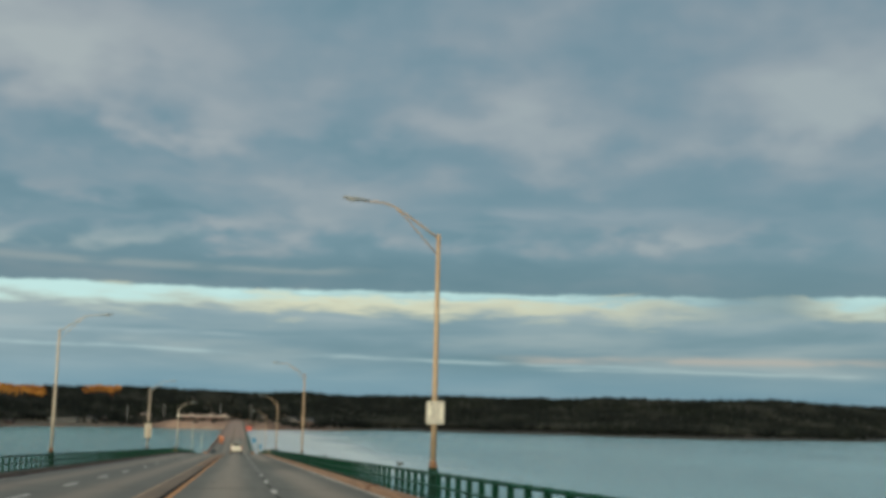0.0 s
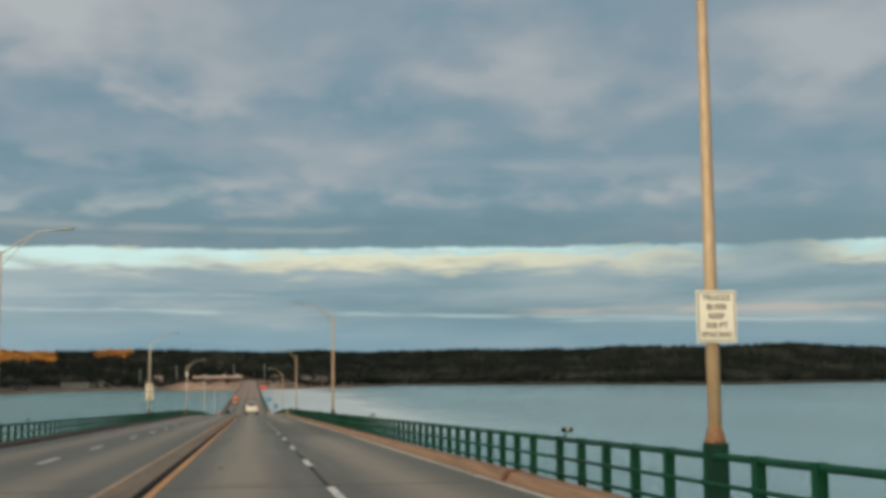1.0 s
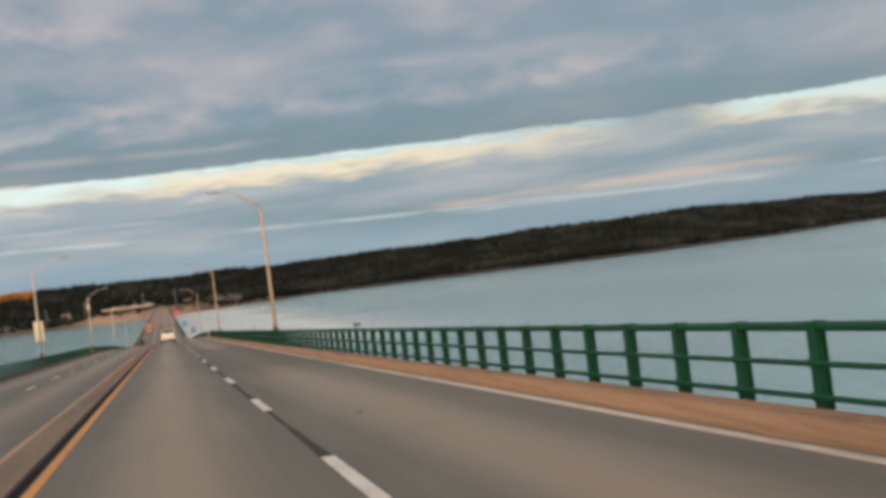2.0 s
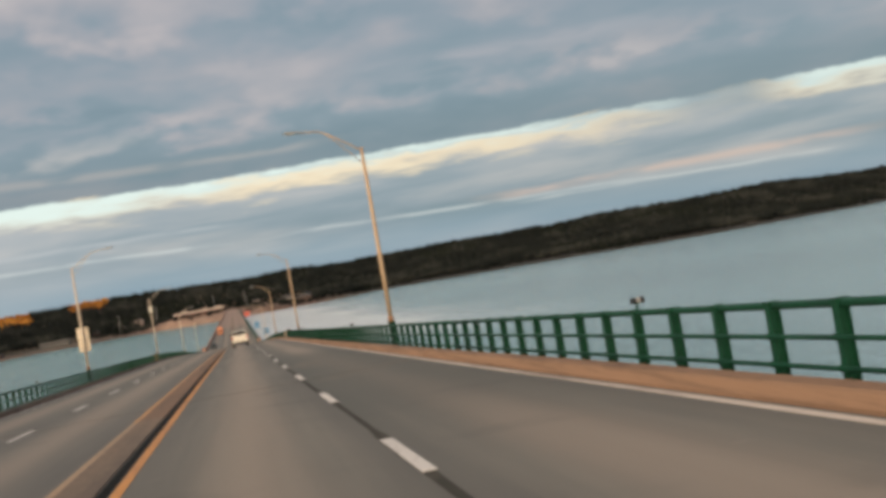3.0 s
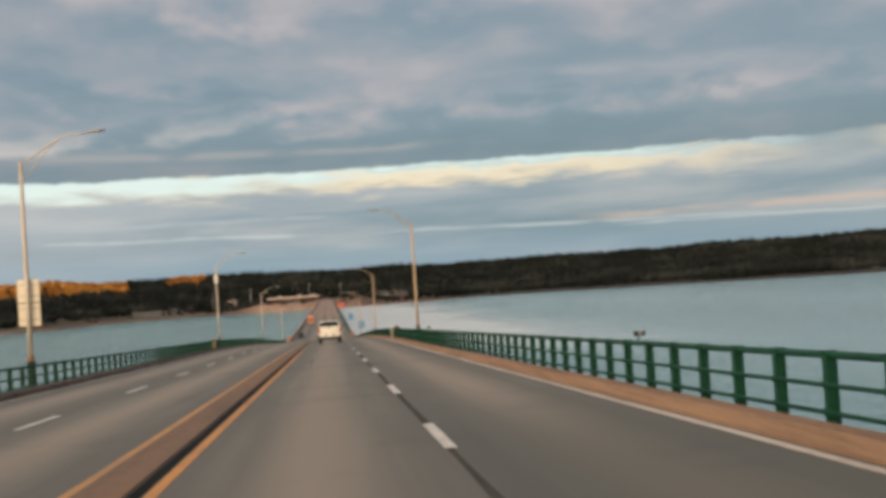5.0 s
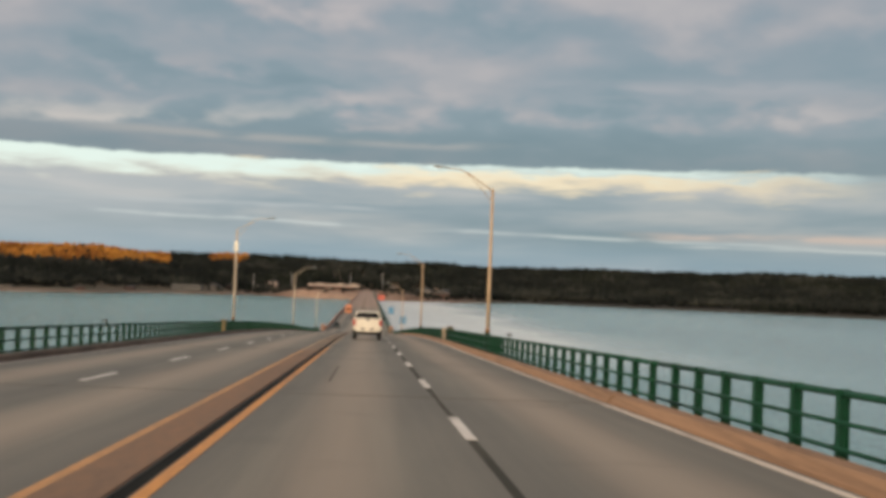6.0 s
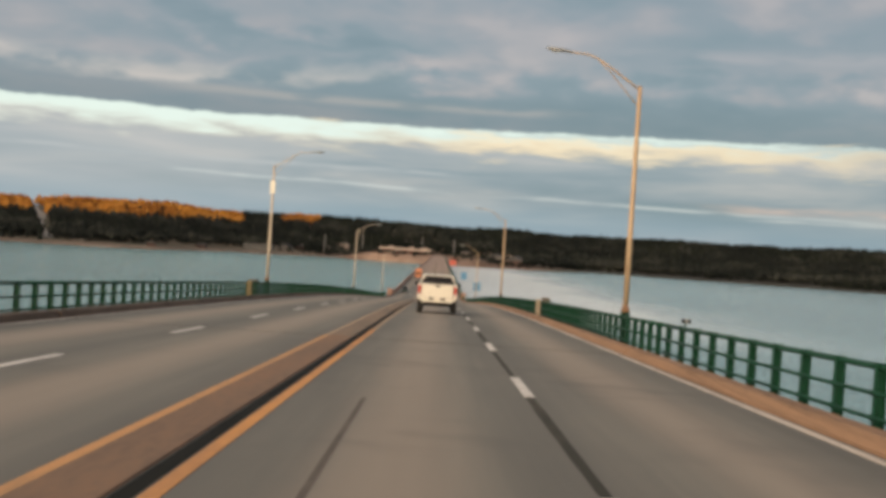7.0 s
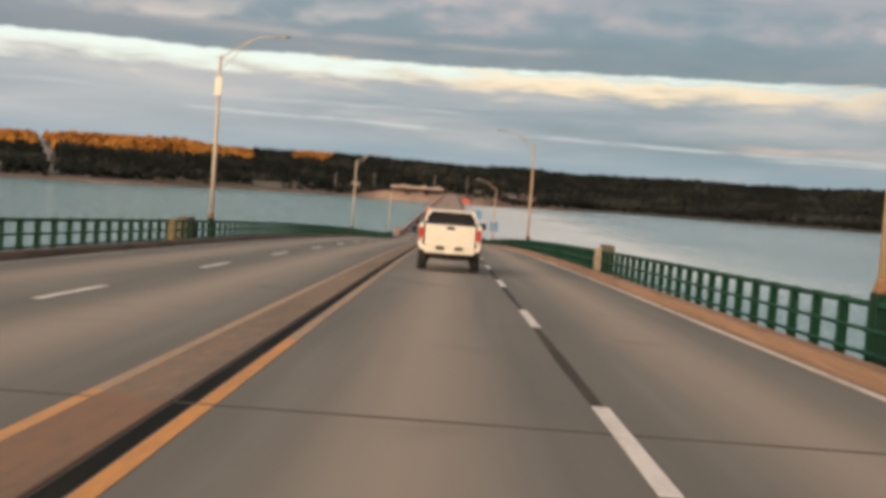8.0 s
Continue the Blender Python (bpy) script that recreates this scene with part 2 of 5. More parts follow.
def worn(name, col, dark, rough=0.6, metal=0.0, scale=3.0, stretch=(1, 1, 1), amount=0.6, relief=0.15, spread=0.0, gloss=0.5):
    """A painted, stained or weathered surface: two scales of wear over a base colour."""

    def build(n, bsdf):
        co = n.add("ShaderNodeTexCoord").outputs["Object"]
        a = n.noise(n.scaled(co, stretch), scale, 5, 0.6)
        b = n.noise(n.scaled(co, stretch, (5, 3, 1)), scale * 9, 3, 0.6)
        f = n.math("ADD", n.math("MULTIPLY", a, 0.65), n.math("MULTIPLY", b, 0.35))
        c = n.mix(n.math("MULTIPLY", n.smooth(f, 0.42, 0.66), amount), (*col, 1), (*dark, 1))
        if spread:
            r = n.add("ShaderNodeObjectInfo").outputs["Random"]
            c = n.mix(n.math("MULTIPLY", r, spread), c, (*dark, 1))
        n.put(bsdf.inputs["Base Color"], c)
        n.put(bsdf.inputs["Roughness"], n.math("ADD", rough - 0.1, n.math("MULTIPLY", b, 0.2)))
        bsdf.inputs["Metallic"].default_value = metal
        bsdf.inputs["Specular IOR Level"].default_value = gloss
        bump(n, bsdf, b, relief, 0.004)

    return material(name, build)


def build_asphalt(n, bsdf):
    co = n.add("ShaderNodeTexCoord").outputs["Object"]
    sep = n.add("ShaderNodeSeparateXYZ")
    n.put(sep.inputs[0], co)
    x = sep.outputs[0]
    long = n.noise(n.scaled(co, (1.6, 0.03, 1)), 1.0, 5, 0.6)
    patch = n.noise(n.scaled(co, (0.5, 0.09, 1), (4, 1, 0)), 1.0, 4, 0.55)
    grain = n.noise(co, 55.0, 2, 0.7)
    f = n.math("ADD", n.math("MULTIPLY", long, 0.45), n.math("ADD", n.math("MULTIPLY", patch, 0.35), n.math("MULTIPLY", grain, 0.2)))
    c = n.ramp(f, [(0.30, (0.082, 0.079, 0.067)), (0.5, (0.140, 0.133, 0.111)), (0.7, (0.21, 0.194, 0.157))])
    # polished middle of each lane, oily edge
    lane = n.math("ABSOLUTE", n.math("SUBTRACT", n.math("FRACT", n.math("DIVIDE", n.math("ADD", n.math("ABSOLUTE", n.math("ADD", x, 2.575)), -0.5), 3.66)), 0.5))
    c = n.mix(n.math("MULTIPLY", n.smooth(n.math("ADD", lane, n.math("MULTIPLY", n.math("SUBTRACT", patch, 0.5), 0.25)), 0.32, 0.0), 0.66), c, (0.305, 0.252, 0.196, 1))
    c = n.mix(n.math("MULTIPLY", n.smooth(lane, 0.24, 0.5), 0.42), c, (0.080, 0.080, 0.071, 1))
    # darker on the first spans of the far carriageway, fading out further along
    far_side = n.math("MULTIPLY", n.math("LESS_THAN", x, -3.2), n.smooth(sep.outputs[1], 160.0, 80.0, 0.0, 0.3))
    c = n.mix(far_side, c, (0.085, 0.082, 0.075, 1))
    # darker, greyer surfacing in the outer lane of some spans
    outer = n.math("MULTIPLY", n.smooth(x, 1.45, 1.75), n.math("MULTIPLY", n.smooth(sep.outputs[1], 84.0, 100.0), n.smooth(sep.outputs[1], 150.0, 132.0)))
    c = n.mix(n.math("MULTIPLY", outer, 0.7), c, (0.080, 0.083, 0.069, 1))
    # pinkish concrete on the causeway near the shore
    c = n.mix(n.smooth(n.math("ADD", sep.outputs[1], n.math("MULTIPLY", patch, 60.0)), 640.0, 820.0, 0.0, 0.75), c, (0.30, 0.205, 0.155, 1))
    # scuffs and pale scratches across the lanes
    scuff = n.noise(n.scaled(co, (0.9, 4.5, 1), (7, 2, 0)), 1.0, 4, 0.7)
    blot = n.noise(n.scaled(co, (0.35, 0.35, 1), (1, 9, 0)), 1.0, 3, 0.5)
    c = n.mix(n.math("MULTIPLY", n.smooth(scuff, 0.64, 0.76), n.smooth(blot, 0.5, 0.7, 0.0, 0.5)), c, (0.34, 0.295, 0.25, 1))
    c = n.mix(n.smooth(blot, 0.42, 0.25, 0.0, 0.28), c, (0.07, 0.066, 0.06, 1))
    n.put(bsdf.inputs["Base Color"], c)
    n.put(bsdf.inputs["Roughness"], n.math("ADD", 0.72, n.math("MULTIPLY", grain, 0.2)))
    bump(n, bsdf, grain, 0.25, 0.004)


def build_water(n, bsdf):
    co = n.add("ShaderNodeTexCoord").outputs["Object"]
    a = n.noise(n.scaled(co, (0.12, 0.05, 1)), 1.0, 5, 0.6, 0.4)
    b = n.noise(n.scaled(co, (0.8, 0.4, 1)), 1.0, 4, 0.65)
    wide = n.noise(n.scaled(co, (0.006, 0.0022, 1)), 1.0, 4, 0.55)
    c = n.mix(n.smooth(wide, 0.35, 0.65), (0.065, 0.190, 0.182, 1), (0.10, 0.240, 0.230, 1))
    # bright sky reflection beside the causeway, painted into the base colour
    sep = n.add("ShaderNodeSeparateXYZ")
    n.put(sep.inputs[0], co)
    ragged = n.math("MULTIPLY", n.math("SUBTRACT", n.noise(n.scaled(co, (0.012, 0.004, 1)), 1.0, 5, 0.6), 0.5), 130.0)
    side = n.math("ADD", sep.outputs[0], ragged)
    sheen = n.math("MULTIPLY", n.smooth(side, 150.0, 60.0), n.math("MULTIPLY", n.smooth(sep.outputs[0], 0.0, 12.0), n.smooth(n.math("ADD", sep.outputs[1], n.math("MULTIPLY", ragged, 1.5)), 400.0, 620.0)))
    # bluish sky sheen over the eastern water, also put into the colour
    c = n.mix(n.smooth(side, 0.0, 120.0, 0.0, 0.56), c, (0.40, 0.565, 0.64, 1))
    c = n.mix(n.math("MULTIPLY", sheen, 0.92), c, (0.74, 0.78, 0.78, 1))
    n.put(bsdf.inputs["Base Color"], c)
    n.put(bsdf.inputs["Roughness"], n.math("ADD", 0.10, n.math("MULTIPLY", wide, 0.12)))
    bsdf.inputs["IOR"].default_value = 1.33
    # less real gloss where the pale reflection is painted
    n.put(bsdf.inputs["Specular IOR Level"], n.smooth(sheen, 0.0, 1.0, 1.0, 0.06))
    bump(n, bsdf, n.math("ADD", n.math("MULTIPLY", a, 1.0), n.math("MULTIPLY", b, 0.9)), 0.5, 0.8)


def build_land(n, bsdf):
    co = n.add("ShaderNodeTexCoord").outputs["Object"]
    a = n.noise(co, 0.012, 5, 0.6)
    b = n.noise(co, 0.15, 4, 0.6)
    c = n.ramp(n.math("ADD", n.math("MULTIPLY", a, 0.6), n.math("MULTIPLY", b, 0.4)),
               [(0.35, (0.035, 0.038, 0.022)), (0.5, (0.075, 0.062, 0.038)), (0.65, (0.15, 0.105, 0.068))])
    # darker ground under the woods, east of the road
    east = n.add("ShaderNodeSeparateXYZ")
    n.put(east.inputs[0], co)
    c = n.mix(n.smooth(east.outputs[0], 110.0, 240.0), c, (0.026, 0.025, 0.018, 1))
    # sand along the water's edge
    sep = n.add("ShaderNodeSeparateXYZ")
    n.put(sep.inputs[0], co)
    c = n.mix(n.math("MULTIPLY", n.smooth(n.math("ADD", sep.outputs[2], n.math("MULTIPLY", b, 3.0)), -20.2, -21.8), n.smooth(sep.outputs[0], 140.0, 20.0)), c, n.mix(n.smooth(n.noise(co, 0.02, 3, 0.6), 0.5, 0.66), (0.10, 0.068, 0.048, 1), (0.19, 0.135, 0.098, 1)))
    # trodden red-brown ground by the road
    near = n.math("MULTIPLY", n.smooth(n.math("ABSOLUTE", n.math("ADD", sep.outputs[0], n.math("MULTIPLY", n.math("SUBTRACT", a, 0.5), 160.0))), 190.0, 90.0), n.smooth(sep.outputs[1], 1950.0, 1700.0))
    c = n.mix(n.math("MULTIPLY", near, 0.8), c, (0.135, 0.083, 0.06, 1))
    # pale graded banks in front of the toll plaza
    bank = n.math("MULTIPLY", n.smooth(n.math("ABSOLUTE", n.math("ADD", sep.outputs[0], n.math("ADD", 30.0, n.math("MULTIPLY", n.math("SUBTRACT", b, 0.5), 30.0)))), 85.0, 55.0), n.smooth(sep.outputs[1], 1700.0, 1640.0))
    c = n.mix(n.math("MULTIPLY", bank, n.smooth(b, 0.3, 0.6, 0.45, 0.95)), c, (0.30, 0.205, 0.15, 1))
    n.put(bsdf.inputs["Base Color"], c)
    bsdf.inputs["Roughness"].default_value = 0.95


def foliage(name, dark, light, warm, pale=1.25):
    def build(n, bsdf):
        geo = n.add("ShaderNodeNewGeometry")
        r = geo.outputs["Random Per Island"]
        c = n.ramp(r, [(0.0, dark), (0.55, light), (1.0, warm)])
        co = n.add("ShaderNodeTexCoord").outputs["Object"]
        f = n.noise(co, 0.8, 3, 0.6)
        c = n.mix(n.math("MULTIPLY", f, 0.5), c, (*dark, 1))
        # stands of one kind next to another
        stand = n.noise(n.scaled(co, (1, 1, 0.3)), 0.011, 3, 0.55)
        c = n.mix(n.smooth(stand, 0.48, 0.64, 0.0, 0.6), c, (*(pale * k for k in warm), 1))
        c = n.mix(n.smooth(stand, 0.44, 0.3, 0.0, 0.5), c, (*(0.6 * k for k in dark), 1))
        n.put(bsdf.inputs["Base Color"], c)
        bsdf.inputs["Roughness"].default_value = 0.9
        bsdf.inputs["Specular IOR Level"].default_value = 0.15

    return material(name, build)


ASPHALT = material("asphalt", build_asphalt)
WATER = material("lake_water", build_water)
LAND = material("dry_grass_and_sand", build_land)
GREEN = worn("bridge_green_paint", (0.0058, 0.054, 0.0262), (0.0034, 0.023, 0.0145), 0.55, 0.0, 1.2, amount=0.7, gloss=0.22)
GREEN_DARK = worn("darker_green_paint", (0.0035, 0.026, 0.0145), (0.0025, 0.012, 0.008), 0.6, 0.0, 1.5, amount=0.8, gloss=0.2)
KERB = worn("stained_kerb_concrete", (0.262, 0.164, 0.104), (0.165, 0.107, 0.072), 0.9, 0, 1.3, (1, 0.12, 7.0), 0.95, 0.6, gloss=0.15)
RUST = worn("rusty_steel_plate", (0.15, 0.066, 0.036), (0.075, 0.038, 0.025), 0.85, 0.1, 2.5, amount=0.9, relief=0.5, gloss=0.2)
# kerb concrete darkened for the left side, its shade put into the colour
KERB_SHADED = worn("shaded_kerb_concrete", (0.115, 0.085, 0.065), (0.06, 0.046, 0.037), 0.9, 0, 1.1, (1, 0.3, 1.6), 0.95, 0.6, gloss=0.2)
EARTH = worn("reddish_worn_apron", (0.20, 0.125, 0.085), (0.12, 0.075, 0.052), 0.9, 0, 0.06, amount=0.8)
PARAPET = worn("parapet_concrete", (0.30, 0.175, 0.125), (0.19, 0.11, 0.08), 0.85, 0, 0.5, (1, 0.2, 1), 0.7, 0.3)
POLE = worn("weathered_pole_paint", (0.45, 0.33, 0.205), (0.30, 0.18, 0.095), 0.5, 0.1, 1.5, (1, 1, 0.3), 0.6)
POLE_PALE = worn("pale_pole_paint", (0.50, 0.43, 0.335), (0.36, 0.27, 0.19), 0.5, 0.1, 1.5, (1, 1, 0.3), 0.6)
COLLAR = worn("rusted_pole_foot", (0.25, 0.145, 0.080), (0.13, 0.065, 0.033), 0.8, 0.0, 4.0, amount=0.8, relief=0.3, gloss=0.2)
WHITE_LINE = worn("white_road_paint", (0.62, 0.59, 0.54), (0.34, 0.31, 0.28), 0.7, 0, 2.5, (1, 0.3, 1), 0.7)
EDGE_LINE = worn("worn_white_road_paint", (0.56, 0.50, 0.43), (0.28, 0.23, 0.19), 0.75, 0, 1.2, (1, 0.15, 1), 0.85)
YELLOW_LINE = worn("yellow_road_paint", (0.56, 0.255, 0.062), (0.33, 0.165, 0.07), 0.7, 0, 1.2, (1, 0.15, 1), 0.7)
YELLOW_FADED = worn("faded_yellow_road_paint", (0.50, 0.255, 0.092), (0.30, 0.175, 0.085), 0.75, 0, 1.2, (1, 0.15, 1), 0.85)

YELLOW_PALE = worn("worn_out_yellow_road_paint", (0.35, 0.24, 0.142), (0.21, 0.158, 0.108), 0.75, 0, 1.2, (1, 0.15, 1), 0.85)


def build_median(n, bsdf):
    co = n.add("ShaderNodeTexCoord").outputs["Object"]
    sep = n.add("ShaderNodeSeparateXYZ")
    n.put(sep.inputs[0], co)
    a = n.noise(n.scaled(co, (1.5, 0.12, 1)), 0.7, 5, 0.6)
    b = n.noise(n.scaled(co, (6.0, 1.2, 1)), 1.5, 4, 0.65)
    f = n.math("ADD", n.math("MULTIPLY", a, 0.6), n.math("MULTIPLY", b, 0.4))
    rusty = n.ramp(f, [(0.36, (0.225, 0.130, 0.076)), (0.5, (0.185, 0.118, 0.076)), (0.64, (0.135, 0.090, 0.062))])
    grey = n.ramp(f, [(0.36, (0.235, 0.165, 0.108)), (0.5, (0.17, 0.128, 0.092)), (0.64, (0.115, 0.090, 0.070))])
    y = n.math("ADD", sep.outputs[1], n.math("MULTIPLY", n.math("SUBTRACT", b, 0.5), 1.5))
    plated = n.math("MULTIPLY", n.smooth(y, 104.5, 105.5), n.smooth(y, 198.8, 198.4))
    n.put(bsdf.inputs["Base Color"], n.mix(plated, grey, rusty))
    bsdf.inputs["Roughness"].default_value = 0.85
    bsdf.inputs["Specular IOR Level"].default_value = 0.3
    bump(n, bsdf, b, 0.3, 0.004)


MEDIAN = material("rusty_median_strip", build_median)
# shade inside the groove by the median, painted as a black surface
GROOVE_SHADE = worn("shaded_groove_black", (0.0095, 0.0100, 0.0085), (0.026, 0.026, 0.021), 0.95, 0, 1.5, (1, 0.2, 1), 0.5, gloss=0.12)
TAR_FADED = worn("faded_tar", (0.105, 0.092, 0.079), (0.165, 0.142, 0.12), 0.9, 0, 1.5, (1, 0.3, 1), 0.7, gloss=0.12)
SEAM = worn("dark_grey_seam", (0.046, 0.0455, 0.037), (0.092, 0.086, 0.070), 0.9, 0, 0.5, (1, 0.3, 1), 0.7, gloss=0.12)
SEALER = worn("pale_crack_dust", (0.26, 0.222, 0.182), (0.16, 0.137, 0.114), 0.9, 0, 1.5, (1, 0.4, 1), 0.8, gloss=0.12)
STEEL = worn("dark_joint_steel", (0.082, 0.073, 0.064), (0.11, 0.098, 0.085), 0.8, 0.1, 1.0, gloss=0.2)
CONCRETE = worn("pier_concrete", (0.36, 0.34, 0.31), (0.24, 0.22, 0.20), 0.9, 0, 0.3)
SIGN_FACE = worn("cream_sign_face", (0.74, 0.70, 0.58), (0.58, 0.53, 0.42), 0.5, 0, 1.0, amount=0.4)
SIGN_TAN = worn("pale_tan_sign_back", (0.66, 0.56, 0.40), (0.5, 0.41, 0.28), 0.6, 0, 1.0, amount=0.5)
SIGN_BACK = worn("aluminium_sign_back", (0.42, 0.42, 0.42), (0.3, 0.3, 0.3), 0.4, 0.8, 2.0)
SIGN_INK = worn("faded_black_sign_ink", (0.11, 0.095, 0.08), (0.20, 0.17, 0.14), 0.6)
LAMP_GREY = worn("lamp_head_grey", (0.34, 0.34, 0.32), (0.22, 0.22, 0.21), 0.45, 0.4)
LENS = worn("lamp_lens", (0.55, 0.56, 0.54), (0.4, 0.4, 0.38), 0.25)
TRUCK_WHITE = worn("white_truck_paint", (0.68, 0.645, 0.55), (0.5, 0.46, 0.38), 0.28, 0, 1.0, amount=0.35, relief=0.02)
BLACK_TRIM = worn("black_trim", (0.012, 0.012, 0.012), (0.025, 0.023, 0.022), 0.7, gloss=0.2)
RUBBER = worn("tyre_rubber", (0.018, 0.018, 0.018), (0.035, 0.033, 0.03), 0.85)
CAR_DARK = worn("dark_green_car_paint", (0.012, 0.028, 0.022), (0.02, 0.03, 0.026), 0.3, 0.2, 1.0, amount=0.4, relief=0.02)
CHROME = worn("dull_chrome", (0.55, 0.54, 0.52), (0.3, 0.29, 0.28), 0.25, 0.9)
RED_LENS = worn("red_tail_lens", (0.44, 0.045, 0.035), (0.3, 0.03, 0.025), 0.2)
GLASS_DARK = worn("dark_tinted_glass", (0.006, 0.006, 0.007), (0.010, 0.010, 0.010), 0.22, relief=0.0, gloss=0.15)
ORANGE = worn("orange_sign_sheet", (0.55, 0.22, 0.10), (0.42, 0.17, 0.08), 0.55)
RED_SHEET = worn("red_sign_sheet", (0.46, 0.10, 0.065), (0.35, 0.08, 0.06), 0.55)
BLUE_SHEET = worn("blue_sign_sheet", (0.10, 0.24, 0.38), (0.06, 0.14, 0.24), 0.6)
CABINET_TAN = worn("tan_cabinet_paint", (0.42, 0.34, 0.235), (0.3, 0.23, 0.15), 0.6)
CABINET_OLIVE = worn("olive_cabinet_paint", (0.19, 0.145, 0.062), (0.11, 0.09, 0.045), 0.6)
CABINET_BROWN = worn("brown_cabinet_paint", (0.12, 0.095, 0.055), (0.07, 0.06, 0.035), 0.6)
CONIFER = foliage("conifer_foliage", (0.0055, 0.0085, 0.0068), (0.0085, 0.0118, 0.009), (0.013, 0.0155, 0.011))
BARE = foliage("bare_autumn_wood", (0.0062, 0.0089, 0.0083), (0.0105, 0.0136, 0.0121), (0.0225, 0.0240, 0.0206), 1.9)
# autumn leaves with the sunlight on the left ridge put into their colour
GOLD_SUNLIT = foliage("sunlit_gold_autumn_leaves", (0.15, 0.055, 0.014), (0.30, 0.125, 0.022), (0.44, 0.21, 0.038))
HOUSE_PALE = worn("pale_house_siding", (0.20, 0.185, 0.17), (0.11, 0.10, 0.09), 0.8, 0, 0.5, spread=0.6)
HOUSE_GREY = worn("grey_house_siding", (0.115, 0.115, 0.112), (0.07, 0.069, 0.066), 0.8, 0, 0.5)
HOUSE_WHITE = worn("white_plaza_paint", (0.40, 0.335, 0.29), (0.27, 0.215, 0.19), 0.8, 0, 0.3)
HOUSE_BROWN = worn("brown_house_siding", (0.085, 0.045, 0.036), (0.05, 0.032, 0.026), 0.8, 0, 0.5, spread=0.6)
ROOFING = worn("grey_roofing", (0.06, 0.06, 0.062), (0.035, 0.034, 0.034), 0.85, 0, 0.4, spread=0.6)
PLAZA_BRICK = worn("red_brown_brick", (0.20, 0.075, 0.055), (0.12, 0.05, 0.04), 0.85, 0, 0.5)
ROCK = worn("pale_bare_slope", (0.25, 0.235, 0.215), (0.13, 0.12, 0.105), 0.9, 0, 0.05, amount=0.7)


# ---- building helpers ----
def deck(y):
    """Height of the road above the origin, along the bridge."""
    if y <= 385:
        return -0.030014 * y - (8e-5 * (min(y, 330) - 215) ** 2 if y > 215 else 0) - (0.0184 * (y - 330) if y > 330 else 0)
    if y <= 560:
        s, w = (y - 385) / 175, 175
        a, b = deck(385), -15.3
        return (2 * s**3 - 3 * s**2 + 1) * a + (s**3 - 2 * s**2 + s) * w * -0.0484 + (3 * s**2 - 2 * s**3) * b + (s**3 - s**2) * w * -0.001
    if y <= 1100:
        return -15.3 - 0.001 * (y - 560)
    return -15.84 + 1.2 * min(1.0, (y - 1100) / 600) ** 2


WATER_Z = -25.0


def mesh_object(name, bm, mat, smooth=False):
    me = bpy.data.meshes.new(name)
    bmesh.ops.recalc_face_normals(bm, faces=bm.faces)
    bm.to_mesh(me)
    bm.free()
    for m in (mat if isinstance(mat, (list, tuple)) else [mat]):
        me.materials.append(m)
    if smooth:
        me.polygons.foreach_set("use_smooth", [True] * len(me.polygons))
    return new(name, me)


def part(name, bm, mat, parent, label="", smooth=False):
    ob = mesh_object(name, bm, mat, smooth)
    ob.parent = parent
    if label:
        tagged(ob, label)
    return ob


def share(name, ob, parent, at):
    """One more piece on the mesh of ob."""
    o = new(name, ob.data)
    o.parent = parent
    o.location = at
    return o


def empty(name, at, label, category, group="", kind=""):
    e = new(name)
    e.location = at
    return tagged(e, label, category, group, kind)


def box(bm, x0, x1, y0, y1, z0, z1, bevel=0.0):
    vs = [bm.verts.new((x, y, z)) for x in (x0, x1) for y in (y0, y1) for z in (z0, z1)]
    fs = [bm.faces.new([vs[i] for i in q]) for q in ((0, 1, 3, 2), (4, 6, 7, 5), (0, 4, 5, 1), (2, 3, 7, 6), (0, 2, 6, 4), (1, 5, 7, 3))]
    if bevel:
        es = list({e for f in fs for e in f.edges})
        bmesh.ops.bevel(bm, geom=es, offset=bevel, segments=2, affect="EDGES", profile=0.6)
    return vs


def tube(bm, points, radii, sides=10, cap=True):
    """A round tube through the points; radii one a point."""
    pts = [Vector(p) for p in points]
    rings = []
    for i, p in enumerate(pts):
        d = (pts[min(i + 1, len(pts) - 1)] - pts[max(i - 1, 0)]).normalized()
        side = d.cross(Vector((0, 0, 1)) if abs(d.z) < 0.9 else Vector((0, 1, 0))).normalized()
        other = d.cross(side)
        rings.append([bm.verts.new(p + radii[i] * (math.cos(a) * side + math.sin(a) * other))
                      for a in (2 * math.pi * k / sides for k in range(sides))])
    for a, b in zip(rings, rings[1:]):
        for k in range(sides):
            bm.faces.new((a[k], a[(k + 1) % sides], b[(k + 1) % sides], b[k]))
    if cap:
        bm.faces.new(rings[0])
        bm.faces.new(rings[-1][::-1])


